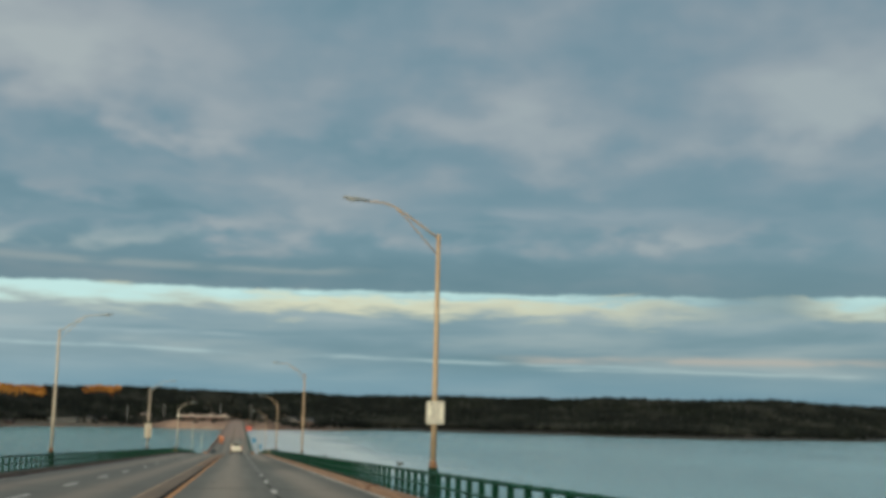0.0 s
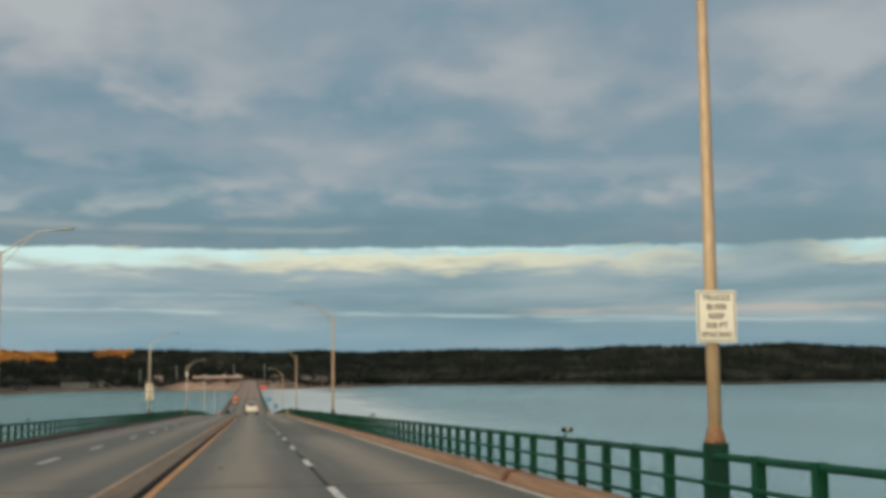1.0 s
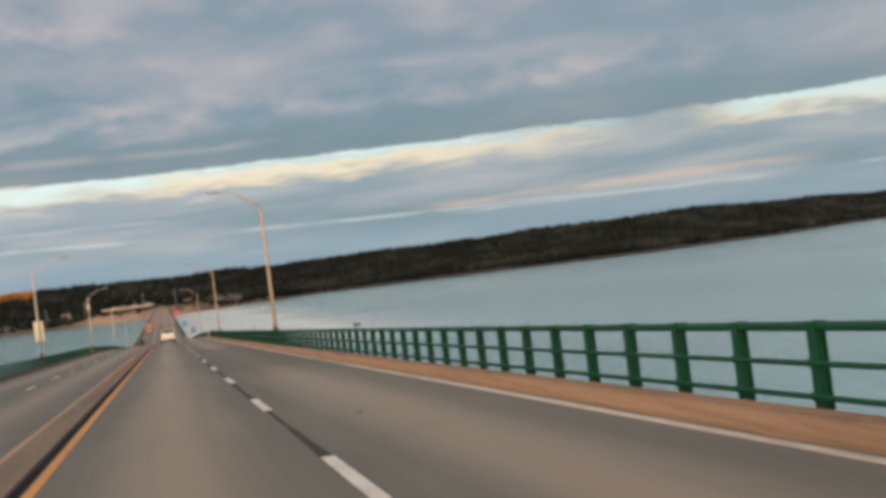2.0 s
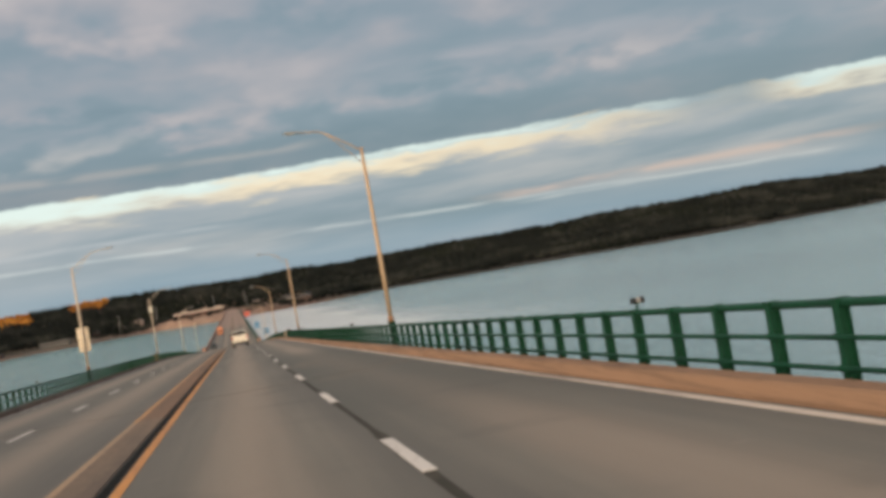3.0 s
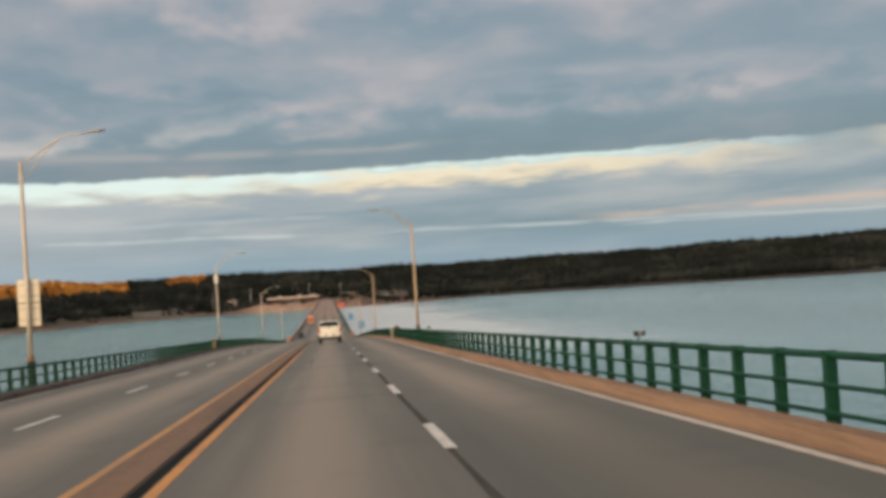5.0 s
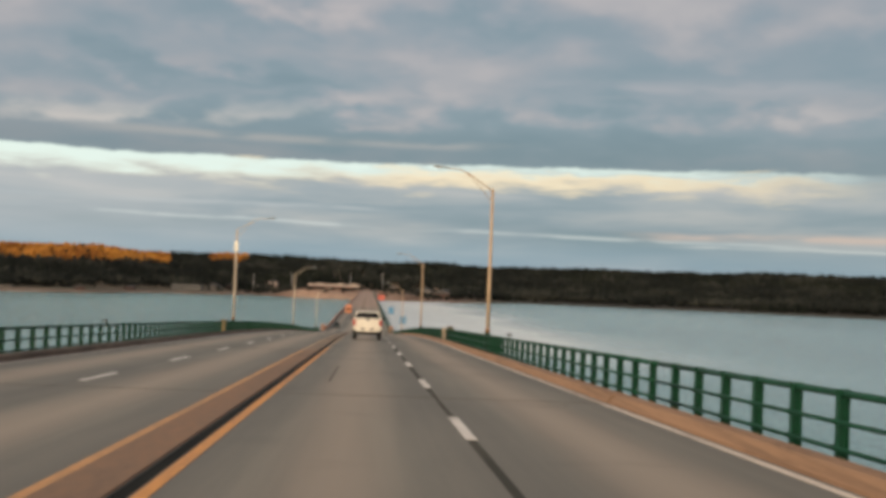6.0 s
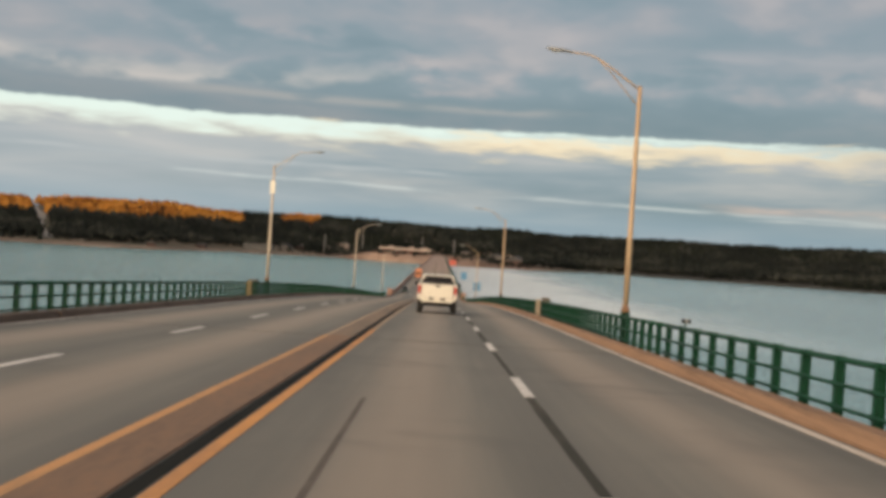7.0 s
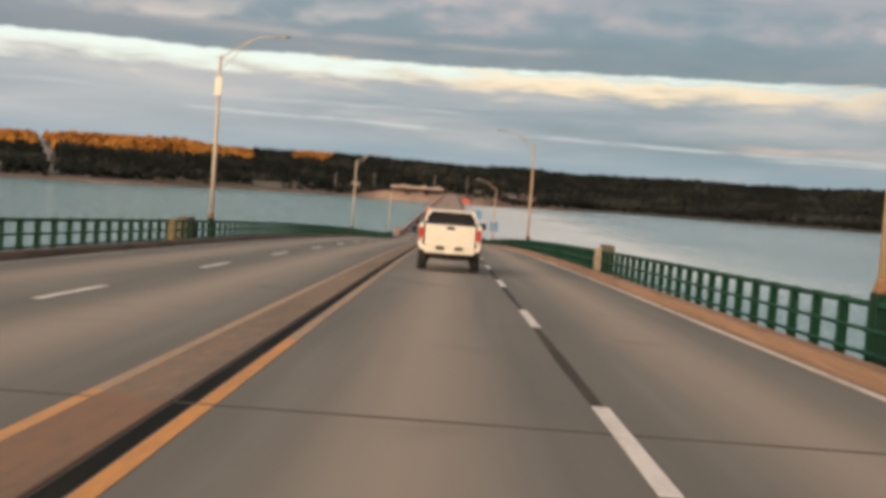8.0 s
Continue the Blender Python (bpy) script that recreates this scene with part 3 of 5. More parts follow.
def strip(bm, x0, x1, y0, y1, z0, z1, step=6.0, bevel=0.0):
    """A long bar between x0 and x1 that follows the road, z above it."""
    n = max(1, math.ceil((y1 - y0) / step))
    prev = None
    for i in range(n + 1):
        y = y0 + (y1 - y0) * i / n
        d = deck(y)
        if bevel:
            prof = [(x0, z0), (x1, z0), (x1, z1 - bevel), (x1 - bevel, z1), (x0 + bevel, z1), (x0, z1 - bevel)]
        else:
            prof = [(x0, z0), (x1, z0), (x1, z1), (x0, z1)]
        ring = [bm.verts.new((x, y, d + z)) for x, z in prof]
        if prev:
            for k in range(len(ring)):
                bm.faces.new((prev[k], prev[(k + 1) % len(ring)], ring[(k + 1) % len(ring)], ring[k]))
        else:
            bm.faces.new(ring)
        prev = ring
    bm.faces.new(prev[::-1])


# ---- large structure: lake, land, bridge ----
X_MID = -2.575
RAIL_R, RAIL_L = 6.55, -11.70
JOINTS = [-3.5, 54.2, 110.3, 168.4, 198.6, 255.0, 312.0, 369.0]
ROAD_END = 1720.0


def build_lake():
    bm = bmesh.new()
    bmesh.ops.create_grid(bm, x_segments=24, y_segments=24, size=4800)
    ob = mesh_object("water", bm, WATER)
    ob.location = (0, 0, WATER_Z)
    tagged(ob, "teal lake water ruffled by small ripples under grey sky", "lake", kind="structure")


def shore_at(az):
    """Distance of the shoreline from the bridge's middle, by bearing in degrees."""
    table = ((-180, 5000), (-75, 4000), (-45, 2300), (-26, 1330), (-20, 1210), (-14, 1240), (-9, 1420), (-5, 1500), (0, 1440), (4, 1500), (8, 1640),
             (14, 1610), (24, 1540), (30, 1720), (36, 2220), (48, 3200), (70, 4300), (180, 5000))
    for (a, r), (b, s) in zip(table, table[1:]):
        if a <= az <= b:
            t = (az - a) / (b - a)
            t = t * t * (3 - 2 * t)
            return r + (s - r) * t
    return 5000


def ridge_at(az):
    """Elevation in degrees of the wooded skyline."""
    table = ((-60, 0.7), (-40, 0.9), (-26, 1.08), (-18, 1.12), (-12, 1.2), (-6, 1.08), (0, 0.98), (8, 0.96), (14, 1.06), (20, 1.10), (28, 1.08),
             (34, 0.92), (42, 0.5), (60, 0.3))
    for (a, r), (b, s) in zip(table, table[1:]):
        if a <= az <= b:
            return r + (s - r) * (az - a) / (b - a)
    return 0.5


ORIGIN = Vector((0, 100, 0))


def land_height(px, py):
    dx, dy = px - ORIGIN.x, py - ORIGIN.y
    r, az = math.hypot(dx, dy), math.degrees(math.atan2(dx, dy))
    s = shore_at(az) + 26 * noise.noise(Vector((px * 0.006, py * 0.006, 0)))
    inland = r - s
    if inland < 0:
        return WATER_Z - min(4.0, -inland * 0.06)
    ridge_r = s + 520
    wave = (0.10 if az < 10 else 0.15) * noise.noise(Vector((az * 0.16, 0, 5))) + (0.06 if az < 10 else 0.09) * noise.noise(Vector((az * 0.5, 0, 9)))
    top = -2.2 + ridge_r * math.tan(math.radians(ridge_at(az) + wave)) - 13
    rise = min(1.0, max(0.0, (inland - 90) / 430))
    rise = rise * rise * (3 - 2 * rise)
    base = WATER_Z + 1.4 + min(4.0, inland * 0.035)
    h = base + (top - base) * rise + 5 * rise * noise.noise(Vector((px * 0.004, py * 0.004, 3)))
    # the road's own embankment
    off = abs(px - X_MID)
    if -120 < px < 75 and 1540 < py < 1760:
        k = min(1.0, (px + 120) / 30, (75 - px) / 30, (py - 1540) / 40, (1760 - py) / 40)
        h = h + (deck(1660) - 1.0 - h) * k
    elif off < 70 and py > 1500:
        k = max(0.0, min(1.0, (70 - off) / 45))
        k *= max(0.0, min(1.0, (1880 - py) / 110))
        h = h + (deck(min(py, ROAD_END)) - 1.0 - h) * k
    return h


def build_land():
    bm = bmesh.new()
    azs = [-64 + i * 0.8 for i in range(int(128 / 0.8) + 1)]
    radii = (-60, -25, -8, 0, 6, 14, 26, 45, 70, 100, 140, 185, 235, 290, 350, 420, 500, 600, 760, 1000, 1400, 2000, 2800)
    rows = []
    for az in azs:
        s = shore_at(az)
        row = []
        for d in radii:
            r = min(s + d, 4750)
            x, y = ORIGIN.x + r * math.sin(math.radians(az)), ORIGIN.y + r * math.cos(math.radians(az))
            row.append(bm.verts.new((x, y, land_height(x, y))))
        rows.append(row)
    for a, b in zip(rows, rows[1:]):
        for k in range(len(a) - 1):
            bm.faces.new((a[k], b[k], b[k + 1], a[k + 1]))
    ob = mesh_object("ground", bm, LAND, True)
    tagged(ob, "low wooded shore with dry brown grass and sand", "shore", kind="structure")


def build_road():
    bm = bmesh.new()
    strip(bm, -10.55, 5.40, -60, 420, -0.55, 0.0, 5.0)
    road = mesh_object("road", bm, ASPHALT)
    tagged(road, "worn grey-brown asphalt bridge deck with four lanes", "road", kind="structure")
    bm = bmesh.new()
    strip(bm, -10.55, 5.40, 420, ROAD_END, -0.55, 0.0, 12.0)
    far = mesh_object("road_far", bm, ASPHALT)
    tagged(far, "distant asphalt approach road running to the shore", "road", kind="structure")
    # girders that carry the deck
    bm = bmesh.new()
    strip(bm, -12.3, 7.2, -60, ROAD_END - 60, -0.95, -0.57, 6.0)
    for x in (-9.5, -5.0, -0.2, 4.3):
        strip(bm, x - 0.2, x + 0.2, -60, ROAD_END - 60, -3.2, -0.96, 12.0)
    tagged(mesh_object("bridge_girders", bm, GREEN), "green steel girders under the bridge deck", "girders", kind="structure")
    piers = [y for y in JOINTS] + [430 + 60 * i for i in range(20)]
    for y in piers:
        bm = bmesh.new()
        d = deck(y)
        for x in (-8.6, 3.4):
            tube(bm, [(x, y, WATER_Z - 4), (x, y, d - 4.2)], [1.3, 1.1], 14)
        box(bm, -11, 5.8, y - 1.2, y + 1.2, d - 4.2, d - 3.21, 0.1)
        tagged(mesh_object("bridge_pier", bm, CONCRETE), "grey concrete bridge pier standing in the lake", "pier", "bridge piers", "structure")
    # median strip, seams and lines
    def line(name, x0, x1, y0, y1, z1, mat, label, bevel=0.0, z0=0.0005):
        b = bmesh.new()
        strip(b, x0, x1, y0, y1, z0, z1, 5.0, bevel)
        ob = part(name, b, mat, road, label)
        return ob

    line("median_strip", -2.945, -2.295, -60, 1100, 0.03, MEDIAN, "low rusty brown median strip", 0.012)
    # flat strip whose black stands for the groove's shade
    line("tar_seam", -2.272, -2.10, -60, 700, 0.004, GROOVE_SHADE, "flat black strip painted as the shaded groove beside the median")
    line("yellow_line", -2.075, -1.92, -60, 204, 0.006, YELLOW_LINE, "worn yellow lane line")
    line("yellow_line", -2.075, -1.92, 204, 1100, 0.006, YELLOW_PALE, "pale worn-out yellow lane line")
    for y0, y1, paint in ((-60, 105, YELLOW_PALE), (105, 199, YELLOW_FADED), (199, 1100, YELLOW_PALE)):
        line("yellow_line", -3.11, -2.96, y0, y1, 0.006, paint, "faded tan-yellow lane line")
    # the seam under the lane dashes wanders in width
    b = bmesh.new()
    rows = []
    for k in range(561):
        y = -60 + k
        w = 0.034 + 0.048 * max(0.0, 0.5 + noise.noise(Vector((y * 0.13, 0, 2)))) + 0.02 * noise.noise(Vector((y * 0.7, 0, 4)))
        mid = 1.575 + 0.03 * noise.noise(Vector((y * 0.08, 3, 2)))
        rows.append([b.verts.new((mid + q, y, deck(y) + 0.0035)) for q in (-w, w)])
    for p, q in zip(rows, rows[1:]):
        b.faces.new((p[0], p[1], q[1], q[0]))
    part("tar_seam", b, SEAM, road, "dark wandering tar seam under the lane dashes")
    line("edge_line", 5.175, 5.31, -60, 1100, 0.006, EDGE_LINE, "worn off-white edge line")
    line("edge_line", -10.46, -10.36, -60, 1100, 0.006, EDGE_LINE, "worn off-white edge line")
    for y in JOINTS:
        b = bmesh.new()
        half = 0.02 if 0 < y < 150 else 0.014 if y == 168.4 else 0.028 if y == 198.6 else 0.05
        strip(b, -10.5, 5.38, y - half, y + half, 0.0005, 0.0075, 1.0)
        part("expansion_joint", b, STEEL, road, "dark steel expansion joint across the deck")
    # lane dashes: 3.68 m long, every 12.19 m
    def dash(x, y):
        b = bmesh.new()
        strip(b, x - 0.085, x + 0.085, y - 3.68, y, 0.0045, 0.011, 1.3)
        return part("lane_dash", b, WHITE_LINE, road)

    for k in range(-4, 52):
        dash(1.59, 41.57 + 12.19 * k)
    # on the far carriageway the marking was set out span by span
    for first, step, count in ((9.4, 11.9, 7), (96.4, 12.6, 5), (160.0, 12.25, 38)):
        for k in range(count):
            dash(-6.56, first + step * k + 1.84)


def kerb_piece(bm, side, y0, y1, grow=0.0, step=5.0):
    """A length of battered kerb: steep stained face, narrow top with worn edges."""
    foot, toe, edge, back, h = (5.39, 5.415, 5.50, 5.88, 0.205) if side == "right" else (-10.555, -10.575, -10.63, -11.0, 0.20)
    g = grow if side == "right" else -grow
    prof = [(foot - g, -0.3), (back + g, -0.3), (back + g, h - 0.03 + grow), (back - 0.4 * (back - edge) * 0.1, h + grow),
            (edge + 0.12 * (back - edge), h + grow), (edge - g, h - 0.03 + grow), (toe - g, 0.05)]
    n = max(1, math.ceil((y1 - y0) / step))
    prev = None
    for i in range(n + 1):
        y = y0 + (y1 - y0) * i / n
        ring = [bm.verts.new((x, y, deck(y) + z)) for x, z in prof]
        if prev:
            for k in range(len(ring)):
                bm.faces.new((prev[k], prev[(k + 1) % len(ring)], ring[(k + 1) % len(ring)], ring[k]))
        else:
            bm.faces.new(ring)
        prev = ring
    bm.faces.new(prev[::-1])


def build_kerbs():
    """Kerb blocks between the expansion joints, with cover plates over the joints."""
    ends = JOINTS + [425.0]
    for side in ("right", "left"):
        # the left kerb faces away from the sun and takes the shade-coloured concrete
        stone = KERB if side == "right" else KERB_SHADED
        kerb = empty("kerb_" + side, (0, 0, 0), "stained tan concrete kerb along the bridge deck", "kerb", kind="structure")
        for a, b in zip([-60.0] + ends, ends):
            n = max(1, round((b - a) / 14.2))
            for i in range(n):
                y0, y1 = a + (b - a) * i / n, a + (b - a) * (i + 1) / n
                bm = bmesh.new()
                kerb_piece(bm, side, y0 + (0.13 if i == 0 else 0.012), y1 - (0.13 if i == n - 1 else 0.012))
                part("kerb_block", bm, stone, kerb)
        for y in JOINTS:
            if y in (110.3, 168.4, 198.6):
                continue
            bm = bmesh.new()
            kerb_piece(bm, side, y - 0.2, y + 0.2, 0.03 if y == 54.2 else 0.012, 1.0)
            part("joint_plate", bm, RUST, kerb, "rusty steel cover plate over the kerb joint")
    for side, x0, x1 in (("right", 5.45, 6.0), ("left", -11.15, -10.6)):
        bm = bmesh.new()
        strip(bm, x0, x1, 425, ROAD_END - 80, -0.6, 0.85, 12.0, 0.08)
        mat, label = (GREEN, "dark green steel barrier along the distant bridge approach") if side == "right" else (PARAPET, "reddish concrete parapet along the distant bridge approach")
        tagged(mesh_object("parapet_" + side, bm, mat), label, "parapet", kind="structure")


# from, to, one post, spacing
RAIL_SPANS = [(-20.0, 54.2, 52.02, 1.665), (54.2, 110.3, 68.0, 1.70), (110.3, 168.4, 124.25, 1.7155), (168.4, 198.6, 182.75, 1.71),
              (198.6, 255.0, 207.76, 1.36), (255.0, 312.0, 207.76, 1.36), (312.0, 369.0, 207.76, 1.36), (369.0, 424.0, 207.76, 1.36)]


def build_railings():
    post_bm = bmesh.new()
    for x0, x1 in ((-0.074, -0.058), (0.058, 0.074)):
        box(post_bm, x0, x1, -0.072, 0.072, -0.58, 0.93)
    box(post_bm, -0.058, 0.058, -0.008, 0.008, -0.58, 0.93)
    for z in (0.17, 0.53):
        box(post_bm, -0.095, -0.0745, -0.085, 0.085, z - 0.05, z + 0.05)
    box(post_bm, -0.09, 0.09, -0.08, 0.08, 0.931, 0.975)
    master = mesh_object("post", post_bm, GREEN)
    first = True
    for x in (RAIL_R, RAIL_L):
        for a, b, anchor, step in RAIL_SPANS:
            rail = empty("bridge_railing", (0, 0, 0), "dark green painted steel bridge railing with three rails", "railing", "bridge railings", "structure")
            k = math.ceil((a + 0.2 - anchor) / step)
            while anchor + k * step < b - 0.15:
                y = anchor + k * step
                if first:
                    master.parent, master.location, first = rail, (x, y, deck(y)), False
                else:
                    share("post", master, rail, (x, y, deck(y))).rotation_euler.z = 0 if x > 0 else math.pi
                k += 1
            n = max(2, round((b - a) / 6))
            ys = [a + 0.02 + (b - a - 0.04) * i / n for i in range(n + 1)]
            for z, r, nm in ((0.915, 0.055, "top_rail"), (0.53, 0.033, "middle_rail"), (0.17, 0.033, "lower_rail")):
                bm = bmesh.new()
                tube(bm, [(x if z > 0.9 else x - 0.10 if x > 0 else x + 0.10, y, deck(y) + z) for y in ys], [r] * len(ys), 10)
                part(nm, bm, GREEN, rail, smooth=True)


build_lake()
build_land()
build_road()
build_kerbs()
build_railings()


# ---- street lamps ----
def build_lamp(side, paint):
    """A lamp at the origin of the deck; its arm reaches over the road. side: 1 stands on the right kerb, -1 on the left."""
    e = empty("street_lamp", (0, 0, 0), "tall tan street lamp with curved truss arm and green base", "street lamp", "street lamps")
    bm = bmesh.new()
    box(bm, -0.14, 0.14, -0.16, 0.16, -0.5, 1.10, 0.015)
    part("base", bm, GREEN_DARK, e, "square dark green steel base")
    bm = bmesh.new()
    tube(bm, [(0, 0, 1.10), (0, 0, 1.16), (0, 0, 1.27), (0, 0, 1.34)], [0.155, 0.15, 0.115, 0.105], 16)
    part("collar", bm, COLLAR, e, "rust-stained flared collar", True)
    bm = bmesh.new()
    tube(bm, [(0, 0, 1.34), (0, 0, 4.0), (0, 0, 7.0), (0, 0, 9.02)], [0.100, 0.092, 0.079, 0.070], 16)
    part("pole", bm, paint, e, smooth=True)
    s = -side
    pts = [(0.04 * s, 8.90), (0.5 * s, 9.22), (1.1 * s, 9.62), (1.52 * s, 9.88), (1.85 * s, 10.0), (2.2 * s, 10.03), (2.6 * s, 10.05)]
    bm = bmesh.new()
    tube(bm, [(x, 0, z) for x, z in pts], [0.036, 0.034, 0.032, 0.031, 0.03, 0.03, 0.03], 10)
    part("arm", bm, paint, e, smooth=True)
    bm = bmesh.new()
    tube(bm, [(0.04 * s, 0, 8.32), (0.6 * s, 0, 8.92), (1.1 * s, 0, 9.48), (1.5 * s, 0, 9.84)], [0.020] * 4, 8)
    part("brace", bm, paint, e, smooth=True)
    bm = bmesh.new()
    prof = ((2.42, 0.045, 0.035), (2.6, 0.10, 0.06), (2.9, 0.15, 0.075), (3.2, 0.145, 0.06), (3.36, 0.08, 0.03))
    rings = []
    for x, w, h in prof:
        rings.append([bm.verts.new((x * s, w * math.cos(a), 10.05 + 0.09 * (x - 2.42) + (h * math.sin(a) if math.sin(a) > 0 else 0.6 * h * math.sin(a)))) for a in (2 * math.pi * k / 12 for k in range(12))])
    for a, b in zip(rings, rings[1:]):
        for k in range(12):
            bm.faces.new((a[k], a[(k + 1) % 12], b[(k + 1) % 12], b[k]))
    bm.faces.new(rings[0])
    bm.faces.new(rings[-1][::-1])
    head = part("lamp_head", bm, LAMP_GREY, e, "flat grey cobra lamp head", True)
    bm = bmesh.new()
    bmesh.ops.create_uvsphere(bm, u_segments=12, v_segments=6, radius=1.0, matrix=Matrix.Translation((3.0 * s, 0, 10.06)) @ Matrix.Diagonal((0.2, 0.1, 0.045, 1)))
    part("lens", bm, LENS, head, smooth=True)
    return e


LAMPS_R = [45.28 - 80.5, 45.28, 125.85, 206.28, 286.8, 367.2]
LAMPS_L = [5.0, 85.5, 167.0, 245.0, 326.0, 407.0]
for side, x, ys, paint in ((1, 6.62, LAMPS_R, POLE), (-1, -11.74, LAMPS_L, POLE_PALE)):
    lamp_thing = build_lamp(side, paint)
    lamp_thing.location = (x, ys[0], deck(ys[0]))
    for y in ys[1:]:
        copy_thing(lamp_thing, pose(x, y, deck(y)))


# ---- signs ----
def text_bm(words, size, at, line=1.32):
    """Flat raised letters, centred, facing -y."""
    bm = bmesh.new()
    for i, word in enumerate(words):
        cu = bpy.data.curves.new("letters", "FONT")
        cu.body, cu.size, cu.align_x, cu.align_y, cu.extrude, cu.offset = word, size, "CENTER", "CENTER", 0.002, 0.003
        cu.resolution_u = 2
        ob = bpy.data.objects.new("letters", cu)
        scene.collection.objects.link(ob)
        dg = bpy.context.evaluated_depsgraph_get()
        me = bpy.data.meshes.new_from_object(ob.evaluated_get(dg))
        me.transform(Matrix.Translation((at[0], at[1], at[2] - i * size * line)) @ Matrix.Rotation(radians(90), 4, "X"))
        bm.from_mesh(me)
        bpy.data.objects.remove(ob)
    return bm


def spacing_sign(x, y, z):
    e = empty("road_sign", (x, y, z), "cream rectangular road sign with black lettering on a lamp pole", "road sign", "spacing signs")
    bm = bmesh.new()
    box(bm, -0.305, 0.305, -0.006, 0.006, -0.38, 0.38, 0.003)
    part("panel", bm, SIGN_FACE, e)
    bm = bmesh.new()
    for a, b, c, d in ((-0.285, 0.285, 0.345, 0.36), (-0.285, 0.285, -0.36, -0.345), (-0.285, -0.27, -0.344, 0.344), (0.27, 0.285, -0.344, 0.344)):
        box(bm, a, b, -0.010, -0.0065, c, d)
    part("border", bm, SIGN_INK, e, "thin black border line")
    for i, word in enumerate(("TRUCKS", "BUSES", "KEEP", "500 FT", "SPACING")):
        part("word", text_bm([word], 0.115, (0, -0.009, 0.27 - i * 0.115 * 1.17)), SIGN_INK, e, "black capital lettering")
    for dz in (0.22, -0.22):
        bm = bmesh.new()
        box(bm, -0.14, 0.14, 0.007, 0.05, dz - 0.03, dz + 0.03, 0.004)
        part("bracket", bm, SIGN_BACK, e)
    return e


spacing_sign(6.62, 45.28 - 0.185, deck(45.28) + 2.93)


def tall_sign(x, y, z):
    """A tall two-piece sign for the other carriageway, fixed to the far face of a lamp pole."""
    e = empty("road_sign", (x, y, z), "tall cream road sign, bare back showing, on a lamp pole", "road sign")
    for nm, z0, z1, w in (("upper_panel", 0.02, 0.93, 0.43), ("lower_panel", -0.93, -0.02, 0.42)):
        bm = bmesh.new()
        box(bm, -w, w, -0.008, 0.008, z0, z1, 0.004)
        panel = part(nm, bm, SIGN_TAN, e)
        for dz in (0.25, 0.7):
            bm = bmesh.new()
            box(bm, -w + 0.04, w - 0.04, -0.035, -0.009, z0 + dz - 0.03, z0 + dz + 0.03, 0.004)
            part("stiffener", bm, SIGN_BACK, panel)
    for dz in (0.5, -0.5):
        bm = bmesh.new()
        box(bm, -0.12, 0.12, -0.06, -0.036, dz - 0.04, dz + 0.04, 0.004)
        part("bracket", bm, SIGN_BACK, e)
    return e


tall_sign(-11.74, 167.0 + 0.155, deck(167) + 3.42)


# ---- small things on the railing and beside the road ----
def build_marker(x, y):
    """A small black marker lamp with a pale band, on a bent stalk over the top rail."""
    e = empty("rail_marker", (x, y, deck(y) + 0.93), "small black marker lamp with pale band on the railing", "marker lamp", "railing markers")
    bm = bmesh.new()
    tube(bm, [(0, 0, 0), (0.01, 0, 0.05), (0.05, 0, 0.11), (0.06, 0, 0.16)], [0.018] * 4, 8)
    part("stalk", bm, GREEN, e, smooth=True)
    bm = bmesh.new()
    tube(bm, [(-0.06, 0, 0.19), (-0.05, 0, 0.19), (0.03, 0, 0.19)], [0.04, 0.055, 0.055], 12)
    body = part("body", bm, BLACK_TRIM, e)
    bm = bmesh.new()
    tube(bm, [(0.10, 0, 0.19), (0.17, 0, 0.19), (0.18, 0, 0.19)], [0.055, 0.055, 0.04], 12)
    part("end_cap", bm, BLACK_TRIM, e)
    bm = bmesh.new()
    tube(bm, [(0.031, 0, 0.19), (0.099, 0, 0.19)], [0.05, 0.05], 12)
    part("band", bm, LAMP_GREY, body, "pale grey band")
    return e


marker = build_marker(6.55, 53.3)
for my in (93.5, 144.0, 196.3, 240.0 + 44, 330.0):
    copy_thing(marker, pose(6.55, my, deck(my) + 0.93))
for my in (93.5, 144.0, 195.8):
    copy_thing(marker, pose(-11.70, my, deck(my) + 0.93, 0, 0, 180))


def build_cabinet(x, y, w, d, z0, h, mat, label):
    e = empty("utility_cabinet", (x, y, deck(y)), label, "cabinet", "roadside cabinets")
    bm = bmesh.new()
    box(bm, -w / 2, w / 2, -d / 2, d / 2, z0, h, 0.02)
    body = part("body", bm, mat, e)
    bm = bmesh.new()
    box(bm, -w / 2 - 0.03, w / 2 + 0.03, -d / 2 - 0.03, d / 2 + 0.03, h, h + 0.05, 0.015)
    part("lid", bm, mat, e)
    bm = bmesh.new()
    box(bm, -w / 2 + 0.05, w / 2 - 0.05, -d / 2 - 0.012, -d / 2 + 0.005, 0.1, h - 0.08, 0.004)
    door = part("door", bm, mat, e)
    bm = bmesh.new()
    box(bm, w / 2 - 0.11, w / 2 - 0.08, -d / 2 - 0.03, -d / 2 - 0.013, h * 0.5, h * 0.62, 0.004)
    part("handle", bm, STEEL, door)
    return e


build_cabinet(6.28, 237.3, 0.26, 0.3, -0.57, 1.02, CABINET_TAN, "slim pale tan utility cabinet against the green railing")
build_cabinet(6.93, 239.3, 0.42, 1.6, -0.57, 1.14, CABINET_BROWN, "brown utility cabinet standing outside the green railing")
build_cabinet(-11.43, 236.0, 0.26, 0.3, -0.57, 0.98, CABINET_OLIVE, "slim olive brown utility cabinet beside the far railing")
